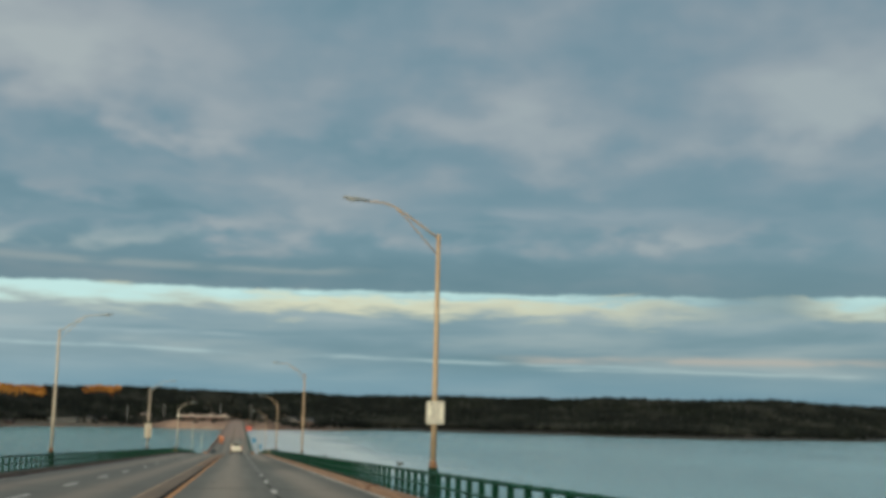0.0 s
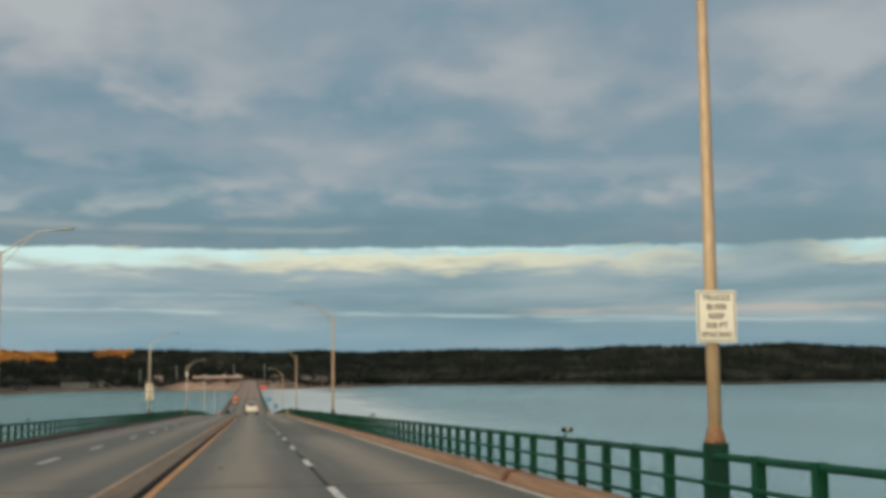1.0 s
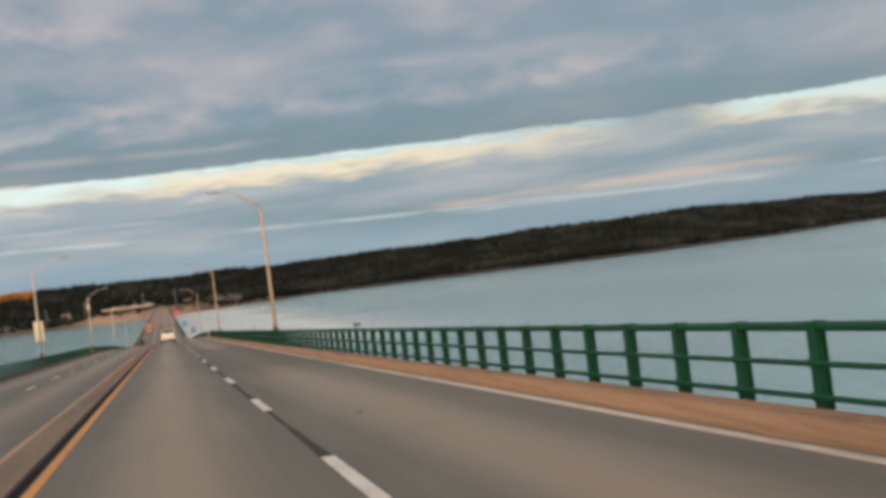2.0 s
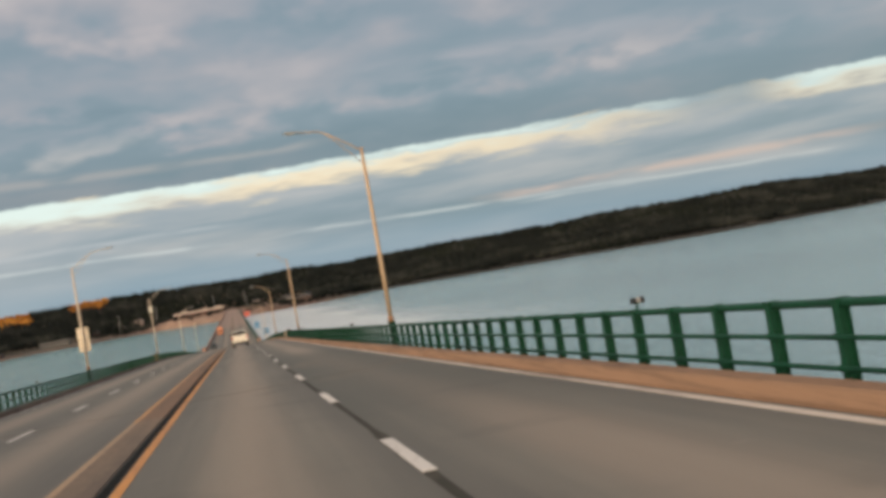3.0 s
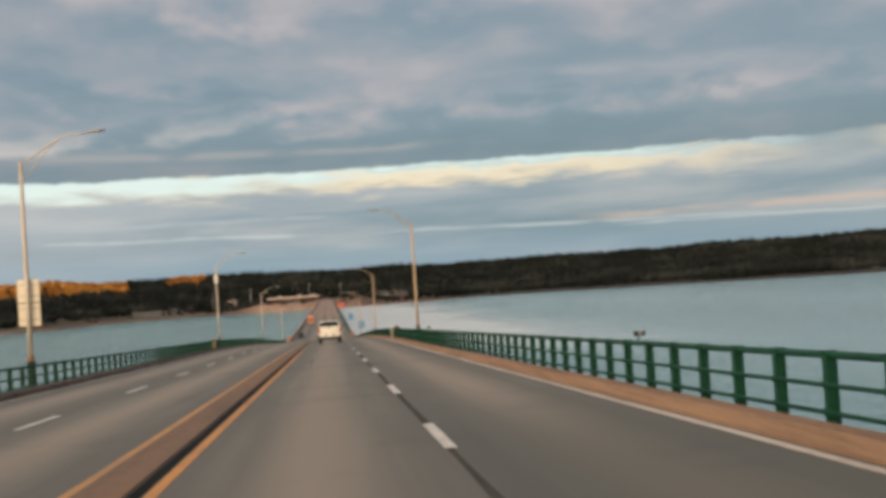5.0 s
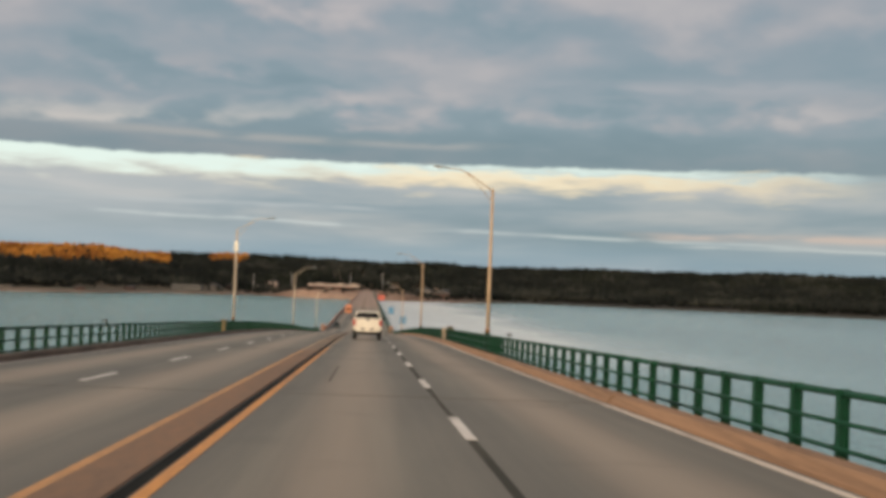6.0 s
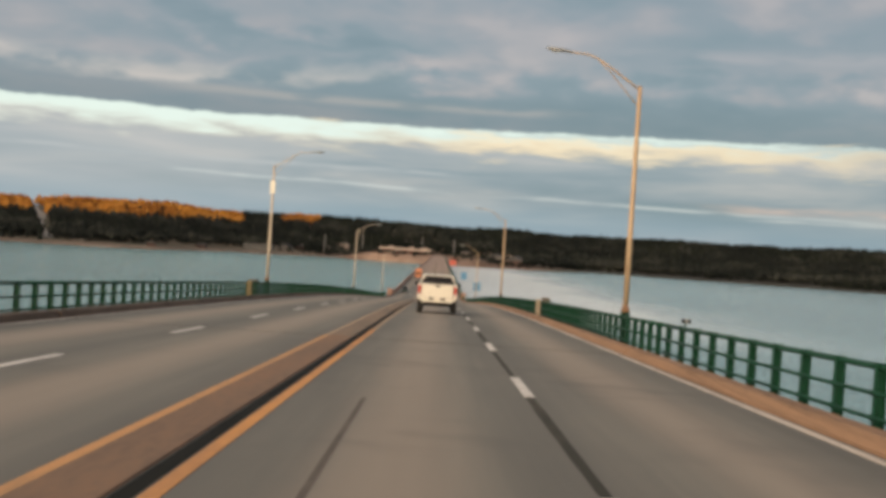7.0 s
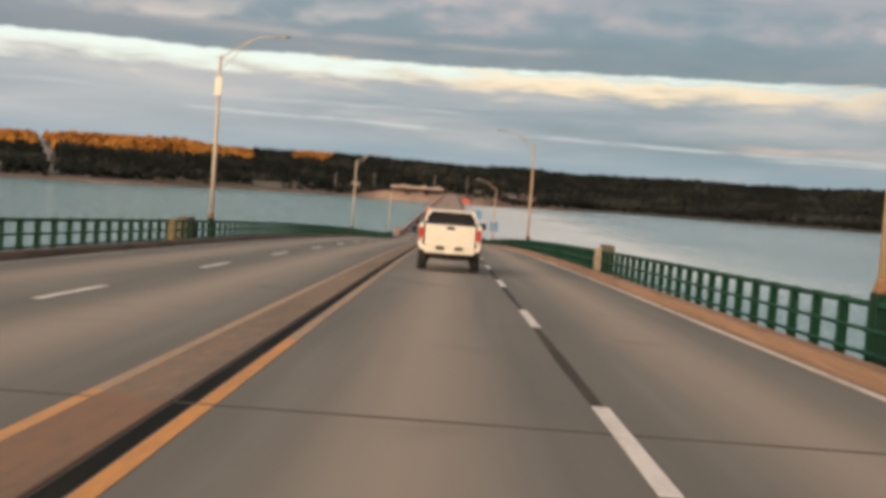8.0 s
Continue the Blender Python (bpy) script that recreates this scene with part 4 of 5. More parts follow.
build_cabinet(-12.05, 241.2, 0.42, 1.6, -0.57, 1.05, CABINET_BROWN, "brown utility cabinet standing outside the far railing")


def build_lane_panel(x, y):
    e = empty("pole_panel", (x, y, deck(y) + 7.5), "cream upright panel fixed high on a lamp pole", "panel")
    bm = bmesh.new()
    box(bm, -0.17, 0.17, -0.05, 0.05, -0.44, 0.44, 0.02)
    part("panel", bm, SIGN_FACE, e)
    bm = bmesh.new()
    box(bm, -0.05, 0.05, 0.051, 0.07, -0.25, 0.25, 0.005)
    part("bracket", bm, SIGN_BACK, e)
    return e


build_lane_panel(-11.74, 245.0 - 0.145)


def build_board(x, y, z, w, h, mat, label, poles=2):
    e = empty("sign_board", (x, y, deck(y)), label, "sign", "boards by the far road")
    bm = bmesh.new()
    box(bm, -w / 2, w / 2, -0.03, 0.03, z - h / 2, z + h / 2, 0.01)
    part("board", bm, mat, e)
    for i in range(poles):
        px = 0 if poles == 1 else (-0.3 + 0.6 * i) * w
        bm = bmesh.new()
        box(bm, px - 0.05, px + 0.05, 0.031, 0.12, -0.6, z + h / 2 - 0.1, 0.01)
        part("pole", bm, SIGN_BACK, e)
    return e


build_board(7.15, 380.0, 3.2, 1.3, 1.6, BLUE_SHEET, "blue service sign board beside the bridge railing")
build_board(6.5, 470.0, 5.0, 1.6, 2.0, BLUE_SHEET, "tall blue service sign board beside the parapet")
build_board(8.2, 900.0, 2.9, 4.4, 3.4, RED_SHEET, "red-orange road works board beside the far road")


def build_lorry(x, y):
    """An orange box lorry coming the other way."""
    e = empty("lorry", (x, y, deck(y)), "orange box lorry on the far part of the bridge", "lorry")
    bm = bmesh.new()
    box(bm, -1.2, 1.2, 1.9, 7.5, 1.0, 3.5, 0.06)
    part("box_body", bm, ORANGE, e)
    bm = bmesh.new()
    loft(bm, [[(-1.15, 0.0, 0.6), (1.15, 0.0, 0.6), (1.15, 0.05, 1.5), (1.08, 0.5, 2.5), (-1.08, 0.5, 2.5), (-1.15, 0.05, 1.5)],
              [(-1.15, 1.85, 0.6), (1.15, 1.85, 0.6), (1.15, 1.85, 1.5), (1.10, 1.85, 2.6), (-1.10, 1.85, 2.6), (-1.15, 1.85, 1.5)]])
    cab = part("cab", bm, ORANGE, e)
    bm = bmesh.new()
    loft(bm, [[(-1.0, 0.02, 1.55), (1.0, 0.02, 1.55), (0.98, 0.40, 2.35), (-0.98, 0.40, 2.35)],
              [(-1.0, 0.10, 1.55), (1.0, 0.10, 1.55), (0.98, 0.48, 2.35), (-0.98, 0.48, 2.35)]])
    part("windscreen", bm, GLASS_DARK, cab)
    bm = bmesh.new()
    box(bm, -1.0, 1.0, 0.1, 7.4, 0.5, 0.99, 0.03)
    part("chassis", bm, BLACK_TRIM, e)
    for s in (-1, 1):
        for wy in (1.0, 5.8):
            bm = bmesh.new()
            tube(bm, [(0.8 * s, wy, 0.48), (0.84 * s, wy, 0.48), (1.1 * s, wy, 0.48), (1.14 * s, wy, 0.48)], [0.42, 0.48, 0.48, 0.42], 18)
            wheel = part("wheel", bm, RUBBER, e, "black tyre")
            bm = bmesh.new()
            tube(bm, [(1.141 * s, wy, 0.48), (1.16 * s, wy, 0.48)], [0.26, 0.24], 14)
            part("rim", bm, CHROME, wheel)


def build_pillar(x, y):
    e = empty("end_pillar", (x, y, deck(y)), "reddish brown concrete pillar where the green railing ends", "pillar", "railing end pillars")
    bm = bmesh.new()
    box(bm, -0.55, 0.55, -0.8, 0.8, -0.5, 1.5, 0.05)
    part("shaft", bm, PARAPET, e)
    bm = bmesh.new()
    box(bm, -0.65, 0.65, -0.9, 0.9, 1.5, 1.7, 0.05)
    part("cap", bm, PARAPET, e)
    return e


# dark tar patches and a crack in the deck
def build_patches():
    road = bpy.data.objects["road"]
    for x0, x1, y0, y1 in ((-0.955, -0.885, 173.5, 182.5), (1.46, 1.69, 121.9, 122.45)):
        bm = bmesh.new()
        strip(bm, x0, x1, y0, y1, 0.0005, 0.0035, 1.5)
        part("tar_patch", bm, TAR_FADED, road, "thin dark tar patch")
    for seed, (xa, ya), (xb, yb) in ((4, (2.3, 188.0), (4.7, 191.2)), (21, (3.95, 110.62), (4.95, 111.0)), (24, (1.85, 108.66), (2.9, 108.28)), (27, (1.8, 207.2), (3.5, 207.1)), (6, (2.08, 125.12), (3.04, 124.82)), (9, (2.02, 123.97), (2.88, 123.35)),
                                       (12, (1.66, 122.6), (2.42, 122.37)), (15, (2.14, 119.83), (2.86, 119.67))):
        half = 0.011 if seed < 5 else 0.06 if seed > 20 else 0.14
        pts = []
        for k in range(15):
            s = k / 14
            wob = (1.0 if seed < 5 else 0.2) * 0.35 * noise.noise(Vector((s * 3.1, seed * 7.0, 0))) + 0.12 * noise.noise(Vector((s * 11.0, seed * 5.0, 3)))
            pts.append((xa + (xb - xa) * s + wob * (yb - ya) * 0.2, ya + (yb - ya) * s + wob))
        bm = bmesh.new()
        for (xa, ya), (xb, yb) in zip(pts, pts[1:]):
            d = Vector((xb - xa, yb - ya, 0)).normalized()
            s = Vector((-d.y, d.x, 0)) * half * (0.75 + 0.5 * abs(math.sin(seed + xa * 5)))
            vs = [bm.verts.new((px + k * s.x, py + k * s.y, deck(py) + zz)) for px, py in ((xa, ya), (xb, yb)) for k in (-1, 1) for zz in (0.0005, 0.003)]
            for q in ((0, 1, 3, 2), (4, 6, 7, 5), (0, 4, 5, 1), (2, 3, 7, 6), (0, 2, 6, 4), (1, 5, 7, 3)):
                bm.faces.new([vs[k] for k in q])
        part("crack_seal", bm, SEALER, road, "pale dusty crack in the asphalt")


build_patches()


def build_debris(x, y, s):
    """A scrap of black tyre rubber lying on the deck."""
    bm = bmesh.new()
    r = random.Random(int(y * 10))
    pts = [(s * math.cos(a) * r.uniform(0.6, 1.2), 0.6 * s * math.sin(a) * r.uniform(0.6, 1.2)) for a in (k * math.pi / 4 for k in range(8))]
    low = [bm.verts.new((px, py, 0)) for px, py in pts]
    top = [bm.verts.new((px * 0.8, py * 0.8, s * r.uniform(0.12, 0.3))) for px, py in pts]
    bm.faces.new(low[::-1])
    bm.faces.new(top)
    for k in range(8):
        bm.faces.new((low[k], low[(k + 1) % 8], top[(k + 1) % 8], top[k]))
    ob = mesh_object("rubber_scrap", bm, RUBBER)
    ob.location = (x, y, deck(y) + 0.001)
    tagged(ob, "small black scrap of rubber on the deck", "debris", "scraps on the deck")


for dx, dy, ds in ((2.85, 71.2, 0.07), (-0.9, 61.9, 0.09), (3.55, 126.0, 0.05), (4.3, 167.5, 0.045)):
    build_debris(dx, dy, ds)
for px in (5.72, -10.87):
    build_pillar(px, 426.2)


# ---- pickup truck ----
def loft(bm, rings):
    """Skin between rings of equally many points, ends capped."""
    vs = [[bm.verts.new(p) for p in r] for r in rings]
    n = len(vs[0])
    for a, b in zip(vs, vs[1:]):
        for k in range(n):
            bm.faces.new((a[k], a[(k + 1) % n], b[(k + 1) % n], b[k]))
    bm.faces.new(vs[0])
    bm.faces.new(vs[-1][::-1])


def build_truck(x, y):
    e = empty("pickup_truck", (x, y, deck(y)), "white crew cab pickup truck driving ahead on the deck", "truck")
    # bed sides and tailgate
    bm = bmesh.new()
    box(bm, -0.84, 0.84, 0.12, 2.1, 0.66, 0.83, 0.02)
    box(bm, -1.0, -0.86, 0.12, 2.1, 0.80, 1.51, 0.03)
    box(bm, 0.86, 1.0, 0.12, 2.1, 0.80, 1.51, 0.03)
    box(bm, -0.86, 0.86, 2.0, 2.1, 0.80, 1.50, 0.02)
    part("bed", bm, TRUCK_WHITE, e)
    bm = bmesh.new()
    box(bm, -0.80, 0.80, 0.05, 0.115, 0.84, 1.51, 0.025)
    box(bm, -0.66, 0.66, 0.030, 0.052, 0.97, 1.33, 0.01)
    gate = part("tailgate", bm, TRUCK_WHITE, e)
    bm = bmesh.new()
    box(bm, -0.13, 0.13, 0.015, 0.05, 1.37, 1.46, 0.012)
    part("handle", bm, BLACK_TRIM, gate, "black tailgate handle")
    for s in (-1, 1):
        bm = bmesh.new()
        box(bm, min(0.835 * s, 0.998 * s), max(0.835 * s, 0.998 * s), 0.03, 0.16, 0.97, 1.40, 0.03)
        part("tail_light", bm, RED_LENS, e, "tall red tail light")
        bm = bmesh.new()
        box(bm, 0.83 if s > 0 else -0.98, 0.98 if s > 0 else -0.83, 0.018, 0.032, 0.99, 1.05, 0.004)
        part("reversing_light", bm, LENS, e)
    bm = bmesh.new()
    box(bm, -0.80, 0.80, -0.10, 0.11, 0.60, 0.83, 0.035)
    box(bm, -0.97, -0.78, -0.06, 0.11, 0.70, 0.835, 0.035)
    box(bm, 0.78, 0.97, -0.06, 0.11, 0.70, 0.835, 0.035)
    bumper = part("bumper", bm, TRUCK_WHITE, e, "white rear bumper")
    for s in (-1, 1):
        bm = bmesh.new()
        box(bm, 0.30 * s - 0.13, 0.30 * s + 0.13, -0.125, -0.098, 0.72, 0.82, 0.008)
        part("step_pad", bm, BLACK_TRIM, bumper)
    bm = bmesh.new()
    box(bm, -0.15, 0.15, -0.118, -0.101, 0.60, 0.70, 0.004)
    part("plate", bm, SIGN_FACE, bumper, "pale plate with a plain bar")
    bm = bmesh.new()
    box(bm, -0.60, 0.60, -0.04, 5.4, 0.44, 0.60, 0.03)
    box(bm, -0.09, 0.09, -0.2, 0.0, 0.43, 0.53, 0.01)
    tube(bm, [(-0.7, 1.05, 0.43), (-0.15, 1.05, 0.43), (0.15, 1.05, 0.43), (0.7, 1.05, 0.43)], [0.07, 0.1, 0.1, 0.07], 10)
    part("chassis", bm, BLACK_TRIM, e, "dark underbody and tow hitch")
    # cab and bonnet
    bm = bmesh.new()
    rings = []
    for yy, w, top, low in ((2.12, 0.98, 1.38, 0.6), (4.6, 0.99, 1.36, 0.6), (5.75, 0.94, 1.20, 0.62), (5.95, 0.86, 1.05, 0.66)):
        rings.append([(-w, yy, low), (w, yy, low), (w + 0.01, yy, top - 0.2), (w - 0.05, yy, top), (-w + 0.05, yy, top), (-w - 0.01, yy, top - 0.2)])
    loft(bm, rings)
    part("body", bm, TRUCK_WHITE, e)
    bm = bmesh.new()
    loft(bm, [[(-0.93, 2.14, 1.36), (0.93, 2.14, 1.36), (0.80, 2.32, 1.90), (-0.80, 2.32, 1.90)],
              [(-0.93, 4.55, 1.36), (0.93, 4.55, 1.36), (0.78, 3.75, 1.90), (-0.78, 3.75, 1.90)]])
    cab = part("cab", bm, TRUCK_WHITE, e)
    bm = bmesh.new()
    loft(bm, [[(-0.84, 2.12, 1.44), (0.84, 2.12, 1.44), (0.80, 2.20, 1.66), (0.67, 2.28, 1.865), (-0.67, 2.28, 1.865), (-0.80, 2.20, 1.66)],
              [(-0.84, 2.17, 1.44), (0.84, 2.17, 1.44), (0.80, 2.25, 1.66), (0.67, 2.33, 1.865), (-0.67, 2.33, 1.865), (-0.80, 2.25, 1.66)]])
    part("rear_window", bm, GLASS_DARK, cab, "dark tinted rear window")
    bm = bmesh.new()
    loft(bm, [[(-0.79, 2.30, 1.895), (0.79, 2.30, 1.895), (0.70, 2.38, 1.925), (-0.70, 2.38, 1.925)],
              [(-0.78, 3.78, 1.895), (0.78, 3.78, 1.895), (0.68, 3.70, 1.93), (-0.68, 3.70, 1.93)]])
    part("roof", bm, TRUCK_WHITE, e)
    for k in range(3):
        bm = bmesh.new()
        box(bm, -0.62 + k * 0.56, -0.50 + k * 0.56, 2.42, 2.52, 1.92, 1.955, 0.012)
        part("roof_light", bm, LENS, e)
    bm = bmesh.new()
    box(bm, -0.85, 0.85, 0.2, 2.0, 1.505, 1.535, 0.012)
    part("bed_cover", bm, BLACK_TRIM, e, "flat black bed cover")
    for s in (-1, 1):
        bm = bmesh.new()
        box(bm, 1.0 * s if s > 0 else -1.24, 1.24 if s > 0 else -1.0, 4.1, 4.2, 1.28, 1.50, 0.03)
        part("mirror", bm, BLACK_TRIM, e, "black door mirror")
    for s in (-1, 1):
        for yy in (1.05, 4.75):
            bm = bmesh.new()
            w0, w1 = (0.71, 1.01) if s > 0 else (-1.01, -0.71)
            ring = ((w0, 0.30), (w0, 0.385), (w0 + 0.03, 0.405), (w1 - 0.03, 0.405), (w1, 0.385), (w1, 0.30))
            loops = []
            for k in range(24):
                a = 2 * math.pi * k / 24
                loops.append([bm.verts.new((xx, yy + r * math.cos(a), 0.405 + r * math.sin(a))) for xx, r in ring])
            for i in range(24):
                p, q = loops[i], loops[(i + 1) % 24]
                for k in range(len(ring)):
                    bm.faces.new((p[k], q[k], q[(k + 1) % len(ring)], p[(k + 1) % len(ring)]))
            wheel = part("wheel", bm, RUBBER, e, "black tyre", True)
            bm = bmesh.new()
            tube(bm, [(w0 + 0.04, yy, 0.405), (w1 - 0.04, yy, 0.405)], [0.30, 0.30], 20)
            part("rim", bm, CHROME, wheel, "dull chrome rim")
    return e


build_truck(0.0, 227.2).scale = (1.05, 1.05, 1.05)
build_lorry(-7.6, 585.0)


def build_car(x, y):
    """A dark saloon car coming the other way."""
    e = empty("car", (x, y, deck(y)), "dark green saloon car on the far carriageway", "car")
    bm = bmesh.new()
    loft(bm, [[(-w, yy, 0.25), (w, yy, 0.25), (w + 0.02, yy, top - 0.22), (w - 0.1, yy, top), (-w + 0.1, yy, top), (-w - 0.02, yy, top - 0.22)]
              for yy, w, top in ((0.0, 0.78, 0.62), (0.2, 0.86, 0.74), (1.3, 0.89, 0.92), (3.9, 0.89, 0.98), (4.5, 0.8, 0.9))])
    part("body", bm, CAR_DARK, e)
    bm = bmesh.new()
    loft(bm, [[(-0.78, 1.25, 0.9), (0.78, 1.25, 0.9), (0.74, 4.1, 0.96), (-0.74, 4.1, 0.96)], [(-0.58, 2.0, 1.42), (0.58, 2.0, 1.42), (0.56, 3.4, 1.42), (-0.56, 3.4, 1.42)]])
    cabin = part("cabin", bm, GLASS_DARK, e, "dark glazed cabin")
    bm = bmesh.new()
    box(bm, -0.56, 0.56, 2.02, 3.38, 1.421, 1.45, 0.012)
    part("roof", bm, CAR_DARK, cabin)
    for sx in (-1, 1):
        bm = bmesh.new()
        box(bm, sx * 0.66 - 0.13, sx * 0.66 + 0.13, -0.012, 0.12, 0.52, 0.66, 0.02)
        part("headlight", bm, LENS, e, "pale headlight")
        for wy in (0.85, 3.6):
            bm = bmesh.new()
            tube(bm, [(0.68 * sx, wy, 0.32), (0.71 * sx, wy, 0.32), (0.88 * sx, wy, 0.32), (0.91 * sx, wy, 0.32)], [0.28, 0.32, 0.32, 0.28], 16)
            wheel = part("wheel", bm, RUBBER, e, "black tyre")
            bm = bmesh.new()
            tube(bm, [(0.911 * sx, wy, 0.32), (0.925 * sx, wy, 0.32)], [0.2, 0.18], 12)
            part("rim", bm, CHROME, wheel)


build_car(-8.4, 455.0)


# ---- the far shore: plaza, houses, woods ----
def build_house(x, y, w, d, h, turn, wall, label, flat=False):
    z = land_height(x, y) - 0.3
    e = empty("house", (x, y, z), label, "house", "houses on the far shore")
    e.rotation_euler.z = radians(turn)
    bm = bmesh.new()
    box(bm, -w / 2, w / 2, -d / 2, d / 2, 0, h)
    part("wall", bm, wall, e)
    bm = bmesh.new()
    if flat:
        box(bm, -w / 2 - 0.4, w / 2 + 0.4, -d / 2 - 0.4, d / 2 + 0.4, h, h + 0.5, 0.1)
    else:
        r = h + w * 0.22
        o = 0.5
        loft(bm, [[(-w / 2 - o, -d / 2 - o, h), (w / 2 + o, -d / 2 - o, h), (w * 0.02, -d / 2 - o, r), (-w * 0.02, -d / 2 - o, r)],
                  [(-w / 2 - o, d / 2 + o, h), (w / 2 + o, d / 2 + o, h), (w * 0.02, d / 2 + o, r), (-w * 0.02, d / 2 + o, r)]])
    part("roof", bm, ROOFING, e)
    count = max(2, int(w / 4))
    for i in range(count):
        xx = -w / 2 + w * (i + 0.5) / count
        bm = bmesh.new()
        box(bm, xx - 0.7, xx + 0.7, -d / 2 - 0.06, -d / 2 + 0.02, h * 0.38, h * 0.72)
        win = part("window", bm, GLASS_DARK, e)
        bm = bmesh.new()
        box(bm, xx - 0.85, xx + 0.85, -d / 2 - 0.12, -d / 2 - 0.001, h * 0.33, h * 0.37)
        part("sill", bm, HOUSE_PALE, win)
    return e


def at_bearing(az, inland):
    r = shore_at(az) + inland
    return ORIGIN.x + r * math.sin(math.radians(az)), ORIGIN.y + r * math.cos(math.radians(az))


rng = random.Random(7)
for az, inland, w, d, h, wall, label, flat in (
        (-8.6, 75, 36, 16, 6.5, HOUSE_GREY, "long low grey lodge on the far shore", True),
        (-7.4, 80, 18, 12, 5, HOUSE_PALE, "pale house among trees on the far shore", False),
        (-6.6, 105, 14, 10, 5, HOUSE_BROWN, "brown shore house with dark roof", False),
        (-11.2, 48, 12, 7, 3.2, HOUSE_BROWN, "small brown house by the water", False),
        (-13.4, 44, 10, 7, 3.2, HOUSE_BROWN, "small brown house by the water", False),
        (-16.6, 42, 13, 8, 3.2, HOUSE_PALE, "pale boat house on the beach", True),
        (-20.6, 60, 34, 18, 10, HOUSE_GREY, "broad grey building behind the beach", True),
        (-5.6, 130, 18, 12, 6, HOUSE_PALE, "white house beside the plaza", False),
        (3.6, 60, 26, 14, 7, HOUSE_BROWN, "dark red-brown house near the road", False),
        (4.8, 90, 20, 12, 6, HOUSE_PALE, "pale cottage in the trees", False),
        (6.4, 60, 18, 12, 5, HOUSE_BROWN, "brown cottage on the shore", False),
        (2.7, 140, 22, 12, 6, HOUSE_PALE, "pale house above the road", False),
        (8.0, 70, 16, 10, 5, HOUSE_PALE, "small pale cottage on the shore", False),
        (26.0, 60, 16, 10, 5, HOUSE_PALE, "pale cottage on the wooded shore", False)):
    hx, hy = at_bearing(az, inland)
    build_house(hx, hy, w, d, h, -az + rng.uniform(-25, 25), wall, label, flat)


for az, inland, w in ((-4.6, 190, 12), (-2.9, 240, 14), (-1.6, 300, 12), (1.2, 230, 12), (2.1, 290, 14), (3.4, 200, 11), (-6.2, 210, 13), (5.4, 170, 11)):
    hx, hy = at_bearing(az, inland)
    build_house(hx, hy, w, 9, 5, -az + rng.uniform(-25, 25), HOUSE_WHITE, "small pale house among trees behind the plaza")


def build_mast(x, y):
    """A tall light mast with a ring of lamps."""
    e = empty("light_mast", (x, y, land_height(x, y) - 0.2), "tall thin grey light mast near the toll plaza", "light mast", "light masts")
    bm = bmesh.new()
    tube(bm, [(0, 0, 0), (0, 0, 12), (0, 0, 23)], [0.42, 0.3, 0.2], 10)
    part("pole", bm, SIGN_BACK, e, smooth=True)
    bm = bmesh.new()
    tube(bm, [(0, 0, 22.6), (0, 0, 23.4)], [0.9, 0.9], 12)
    part("lamp_ring", bm, LAMP_GREY, e)


for mx, my in ((-150.0, 1650.0), (-104.0, 1690.0), (-26.0, 1735.0), (18.0, 1740.0)):
    build_mast(mx, my)


def build_plaza():
    y = 1660.0
    z = deck(y)
    bm = bmesh.new()
    box(bm, -84, 46, 1600, 1716, z - 1.2, z - 0.06)
    tagged(mesh_object("plaza_pavement", bm, EARTH), "wide reddish brown apron round the toll plaza", "pavement", kind="structure")
    e = empty("toll_plaza", (-36, y, z), "long pale canopy over a row of toll booths", "toll plaza")
    bm = bmesh.new()
    box(bm, -44, 24, -6, 6, 4.3, 7.0, 0.2)
    part("canopy", bm, HOUSE_WHITE, e, "long pale flat canopy")
    for i in range(8):
        xx = -40 + i * 8.5
        bm = bmesh.new()
        box(bm, xx - 1.3, xx + 1.3, -2.4, 2.4, -0.06, 3.0, 0.1)
        booth = part("booth", bm, HOUSE_PALE, e)
        bm = bmesh.new()
        box(bm, xx - 0.8, xx + 0.8, -2.46, -2.38, 1.2, 2.4)
        part("window", bm, GLASS_DARK, booth)
        bm = bmesh.new()
        tube(bm, [(xx, 0, 3.0), (xx, 0, 4.35)], [0.3, 0.3], 8)
        part("column", bm, HOUSE_PALE, e)
    for xx in (-28, -2, 16):
        bm = bmesh.new()
        box(bm, xx - 3, xx + 3, -4, 4, 7.0, 8.5, 0.15)
        part("roof_house", bm, HOUSE_WHITE, e)
    # the office range behind the booths
    bm = bmesh.new()
    box(bm, -42, 14, 14, 24, -0.06, 4.6, 0.1)
    office = part("office", bm, PLAZA_BRICK, e, "long red-brown brick office behind the booths")
    for i in range(13):
        bm = bmesh.new()
        box(bm, -40.4 + i * 4.2, -37.8 + i * 4.2, 13.9, 14.05, 1.4, 3.1)
        part("window", bm, GLASS_DARK, office)


build_plaza()


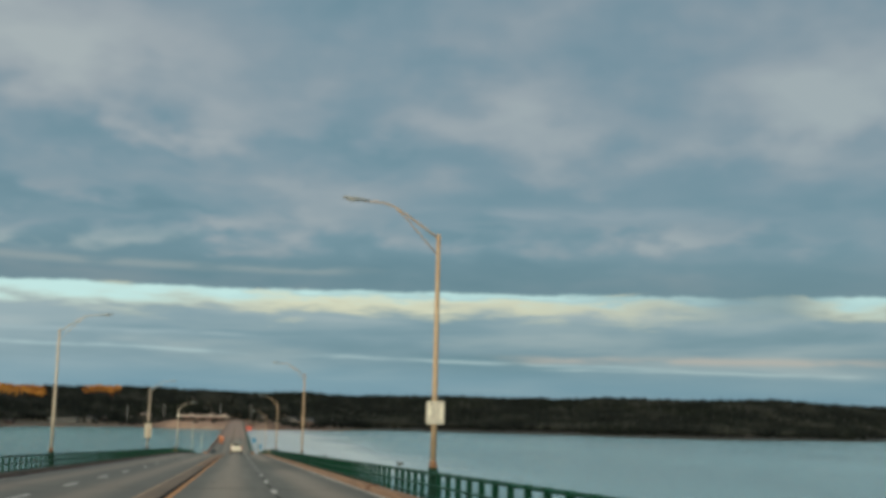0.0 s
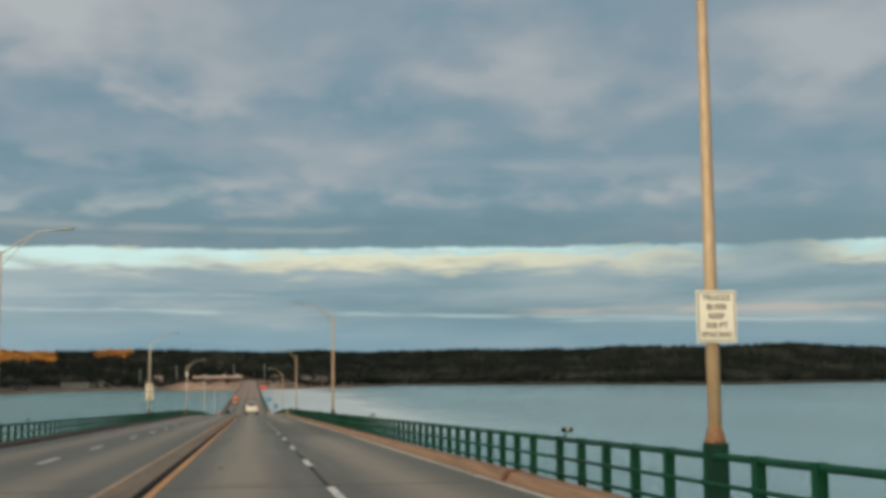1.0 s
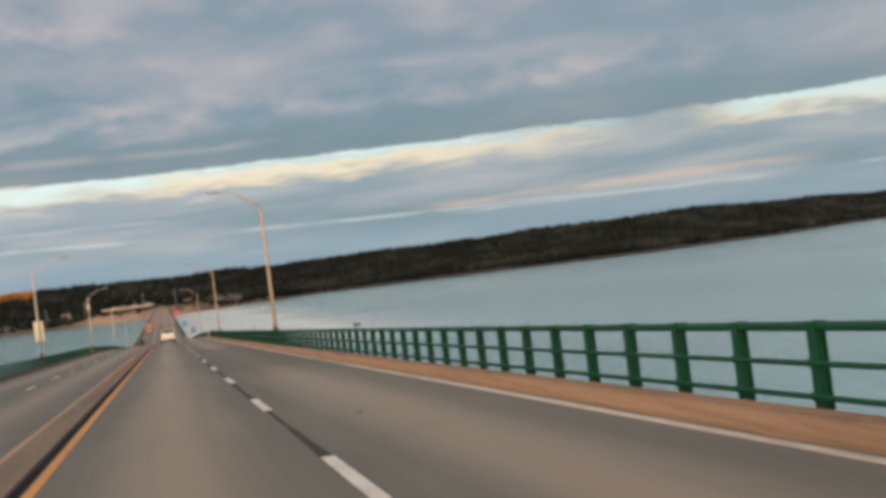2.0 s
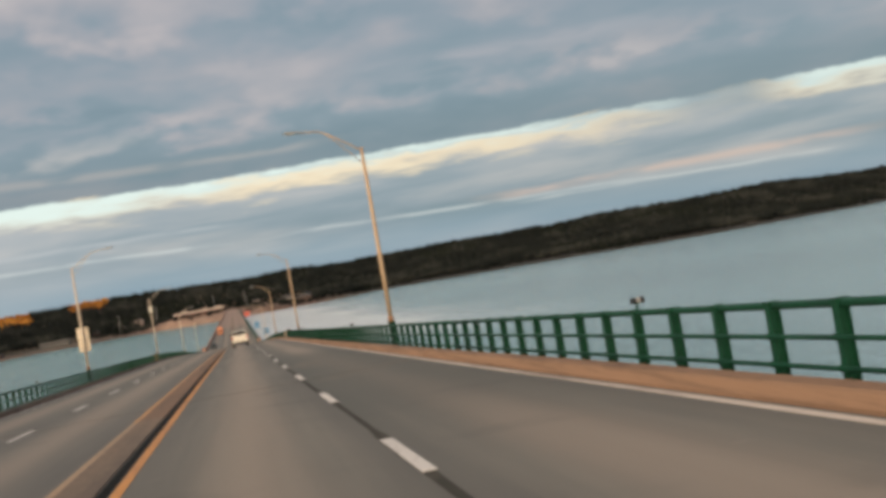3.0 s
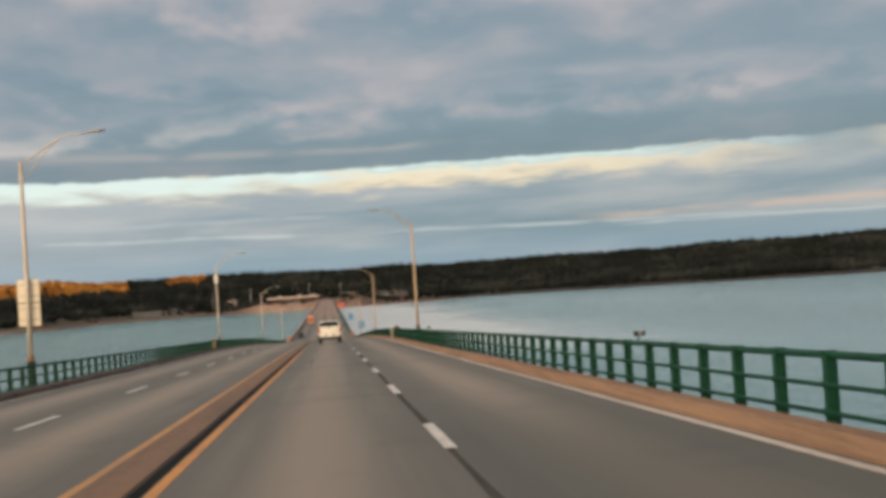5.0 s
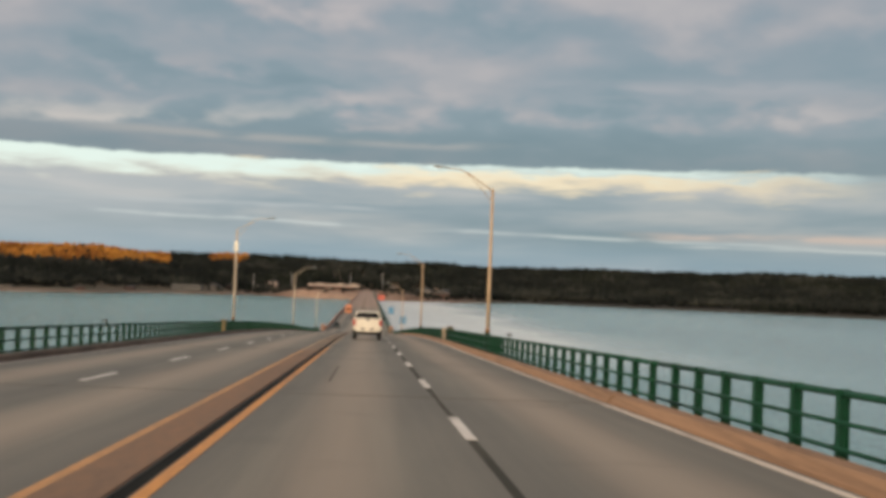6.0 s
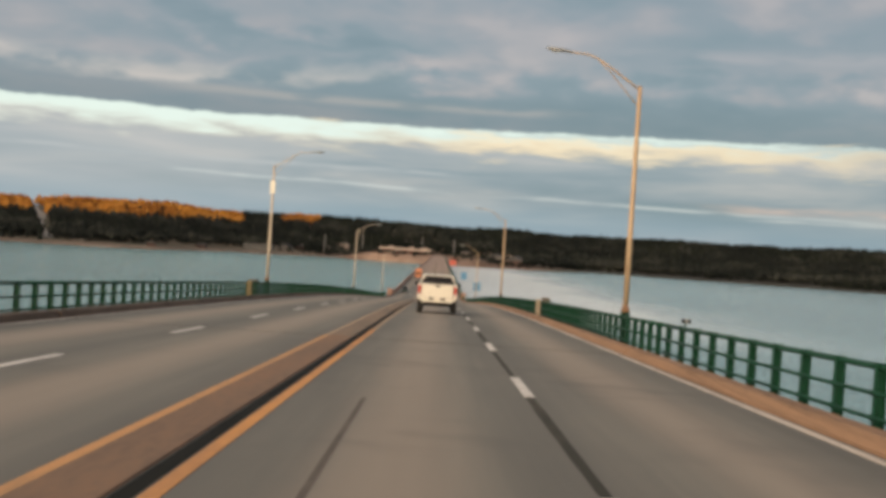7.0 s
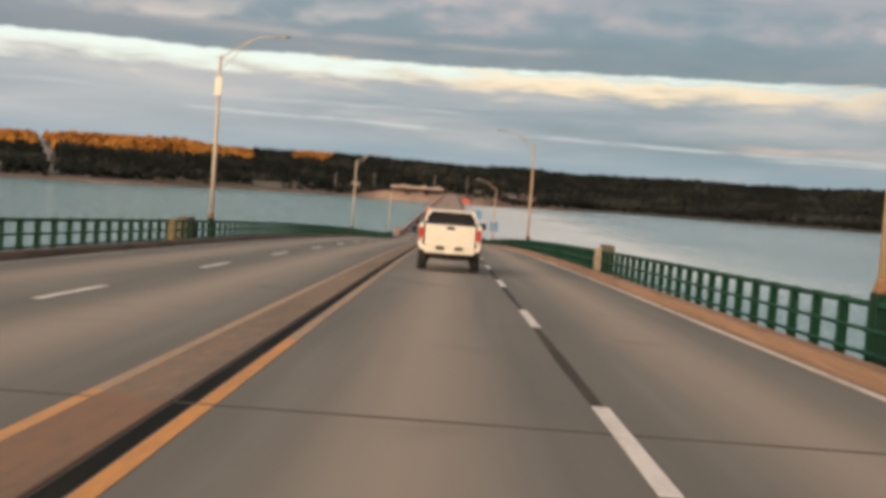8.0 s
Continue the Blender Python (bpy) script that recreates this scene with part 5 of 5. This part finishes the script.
def woods(name, label, mat, spots, kind):
    """One mesh of many small crowns."""
    verts, faces = [], []
    r = random.Random(len(spots))
    for x, y, z, h, w in spots:
        b = len(verts)
        if kind == "cone":
            for lo, hi, ww in ((0.05, 0.62, 1.0), (0.38, 1.0, 0.66)):
                b = len(verts)
                a0 = r.random() * 6
                for k in range(6):
                    a = a0 + k * math.pi / 3
                    q = ww * w * r.uniform(0.7, 1.2)
                    verts.append((x + q * math.cos(a), y + q * math.sin(a), z + h * (lo + r.uniform(-0.05, 0.05))))
                verts.append((x + r.uniform(-0.3, 0.3), y, z + h * hi))
                faces.extend((b + k, b + (k + 1) % 6, b + 6) for k in range(6))
        else:
            # a crown of small pointed lobes, taller than wide
            for _ in range(6):
                b = len(verts)
                turn, out = r.uniform(0, 6.283), w * r.uniform(0.1, 0.75)
                cx, cy, cz = x + out * math.cos(turn), y + out * math.sin(turn), z + h * r.uniform(0.42, 0.84)
                q = w * r.uniform(0.28, 0.5)
                verts.append((cx, cy, cz + q * r.uniform(1.1, 1.9)))
                for k in range(4):
                    a = k * 1.5708 + turn
                    s = q * r.uniform(0.6, 1.25)
                    verts.append((cx + s * math.cos(a), cy + s * math.sin(a), cz + q * r.uniform(-0.5, 0.5)))
                verts.append((cx, cy, cz - q * r.uniform(1.1, 1.9)))
                for k in range(4):
                    k2 = (k + 1) % 4
                    faces.extend(((b, b + 1 + k, b + 1 + k2), (b + 5, b + 1 + k2, b + 1 + k)))
    me = bpy.data.meshes.new(name)
    me.from_pydata(verts, [], faces)
    me.materials.append(mat)
    ob = new(name, me)
    return tagged(ob, label, "trees", kind="stuff")


def plant():
    r = random.Random(11)
    cones, bare, gold = [], [], []
    for i in range(30000):
        az = r.uniform(-27, 40)
        s = shore_at(az)
        inland = 30 + 640 * r.random() ** 1.15
        rad = s + inland
        x, y = ORIGIN.x + rad * math.sin(math.radians(az)), ORIGIN.y + rad * math.cos(math.radians(az))
        # open ground round the road, the plaza and the village
        if abs(x - X_MID) < 16 and y < 1760:
            continue
        if -90 < x < 52 and 1585 < y < 1730:
            continue
        if -150 < x < 100 and y < 1780:
            if r.random() < 0.45:
                bare.append((x, y, land_height(x, y), r.uniform(3, 7), r.uniform(1.8, 3.4)))
            continue
        village = -14 < az < 5.5
        if village and inland < 150 and r.random() < 0.55:
            continue
        if inland < 75 and r.random() < (0.85 if az < -5 else 0.35):
            continue
        if -16 < az < 0 and inland < (70 if az > -9 else 60):
            continue
        if abs(az + 17.95 + 0.0023 * (inland - 120)) < 0.30 and inland > 70:
            continue
        z = land_height(x, y)
        patch = noise.noise(Vector((x * 0.006, y * 0.006, 8)))
        h = r.uniform(9, 16) * (0.85 + 0.3 * r.random())
        # the ridge's sunlit band is made by planting the gold-coloured trees there
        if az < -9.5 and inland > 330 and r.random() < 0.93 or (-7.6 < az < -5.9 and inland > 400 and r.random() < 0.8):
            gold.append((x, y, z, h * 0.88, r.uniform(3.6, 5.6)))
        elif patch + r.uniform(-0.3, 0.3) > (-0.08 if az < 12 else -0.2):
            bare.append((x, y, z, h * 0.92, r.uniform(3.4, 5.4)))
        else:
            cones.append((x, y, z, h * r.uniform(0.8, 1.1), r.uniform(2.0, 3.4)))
    # scrub on the open ground beside the road
    for _ in range(1100):
        x, y = r.uniform(-190, 150), r.uniform(1530, 1800)
        if abs(x - X_MID) < 14 or -90 < x < 52 and 1592 < y < 1722:
            continue
        z = land_height(x, y)
        if z > WATER_Z + 1.6 and noise.noise(Vector((x * 0.02, y * 0.02, 4))) > -0.15:
            bare.append((x, y, z, r.uniform(3, 7), r.uniform(1.6, 3.2)))
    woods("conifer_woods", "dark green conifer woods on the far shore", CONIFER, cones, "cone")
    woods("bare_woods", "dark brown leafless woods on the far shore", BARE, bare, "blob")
    woods("golden_woods", "autumn trees along the ridge, coloured golden orange as if sunlit", GOLD_SUNLIT, gold, "blob")


plant()


def build_clearing(az0, drift, start, count, step, width, label):
    """A bare pale slope through the woods, following the ground."""
    bm = bmesh.new()
    prev = None
    for i in range(count):
        az = az0 + drift * i + 0.10 * math.sin(i * 0.5)
        row = []
        for k in range(4):
            a = az + (k - 1.5) * (width + 0.3 * width * math.sin(i * 0.9))
            px, py = at_bearing(a, start + i * step)
            row.append(bm.verts.new((px, py, land_height(px, py) + 0.6)))
        if prev:
            for k in range(3):
                bm.faces.new((prev[k], prev[k + 1], row[k + 1], row[k]))
        prev = row
    tagged(mesh_object("ground_clearing", bm, ROCK, True), label, "clearing", kind="structure")


build_clearing(-17.95, -0.034, 90, 26, 15, 0.10, "bare pale strip of ground climbing the wooded hill")
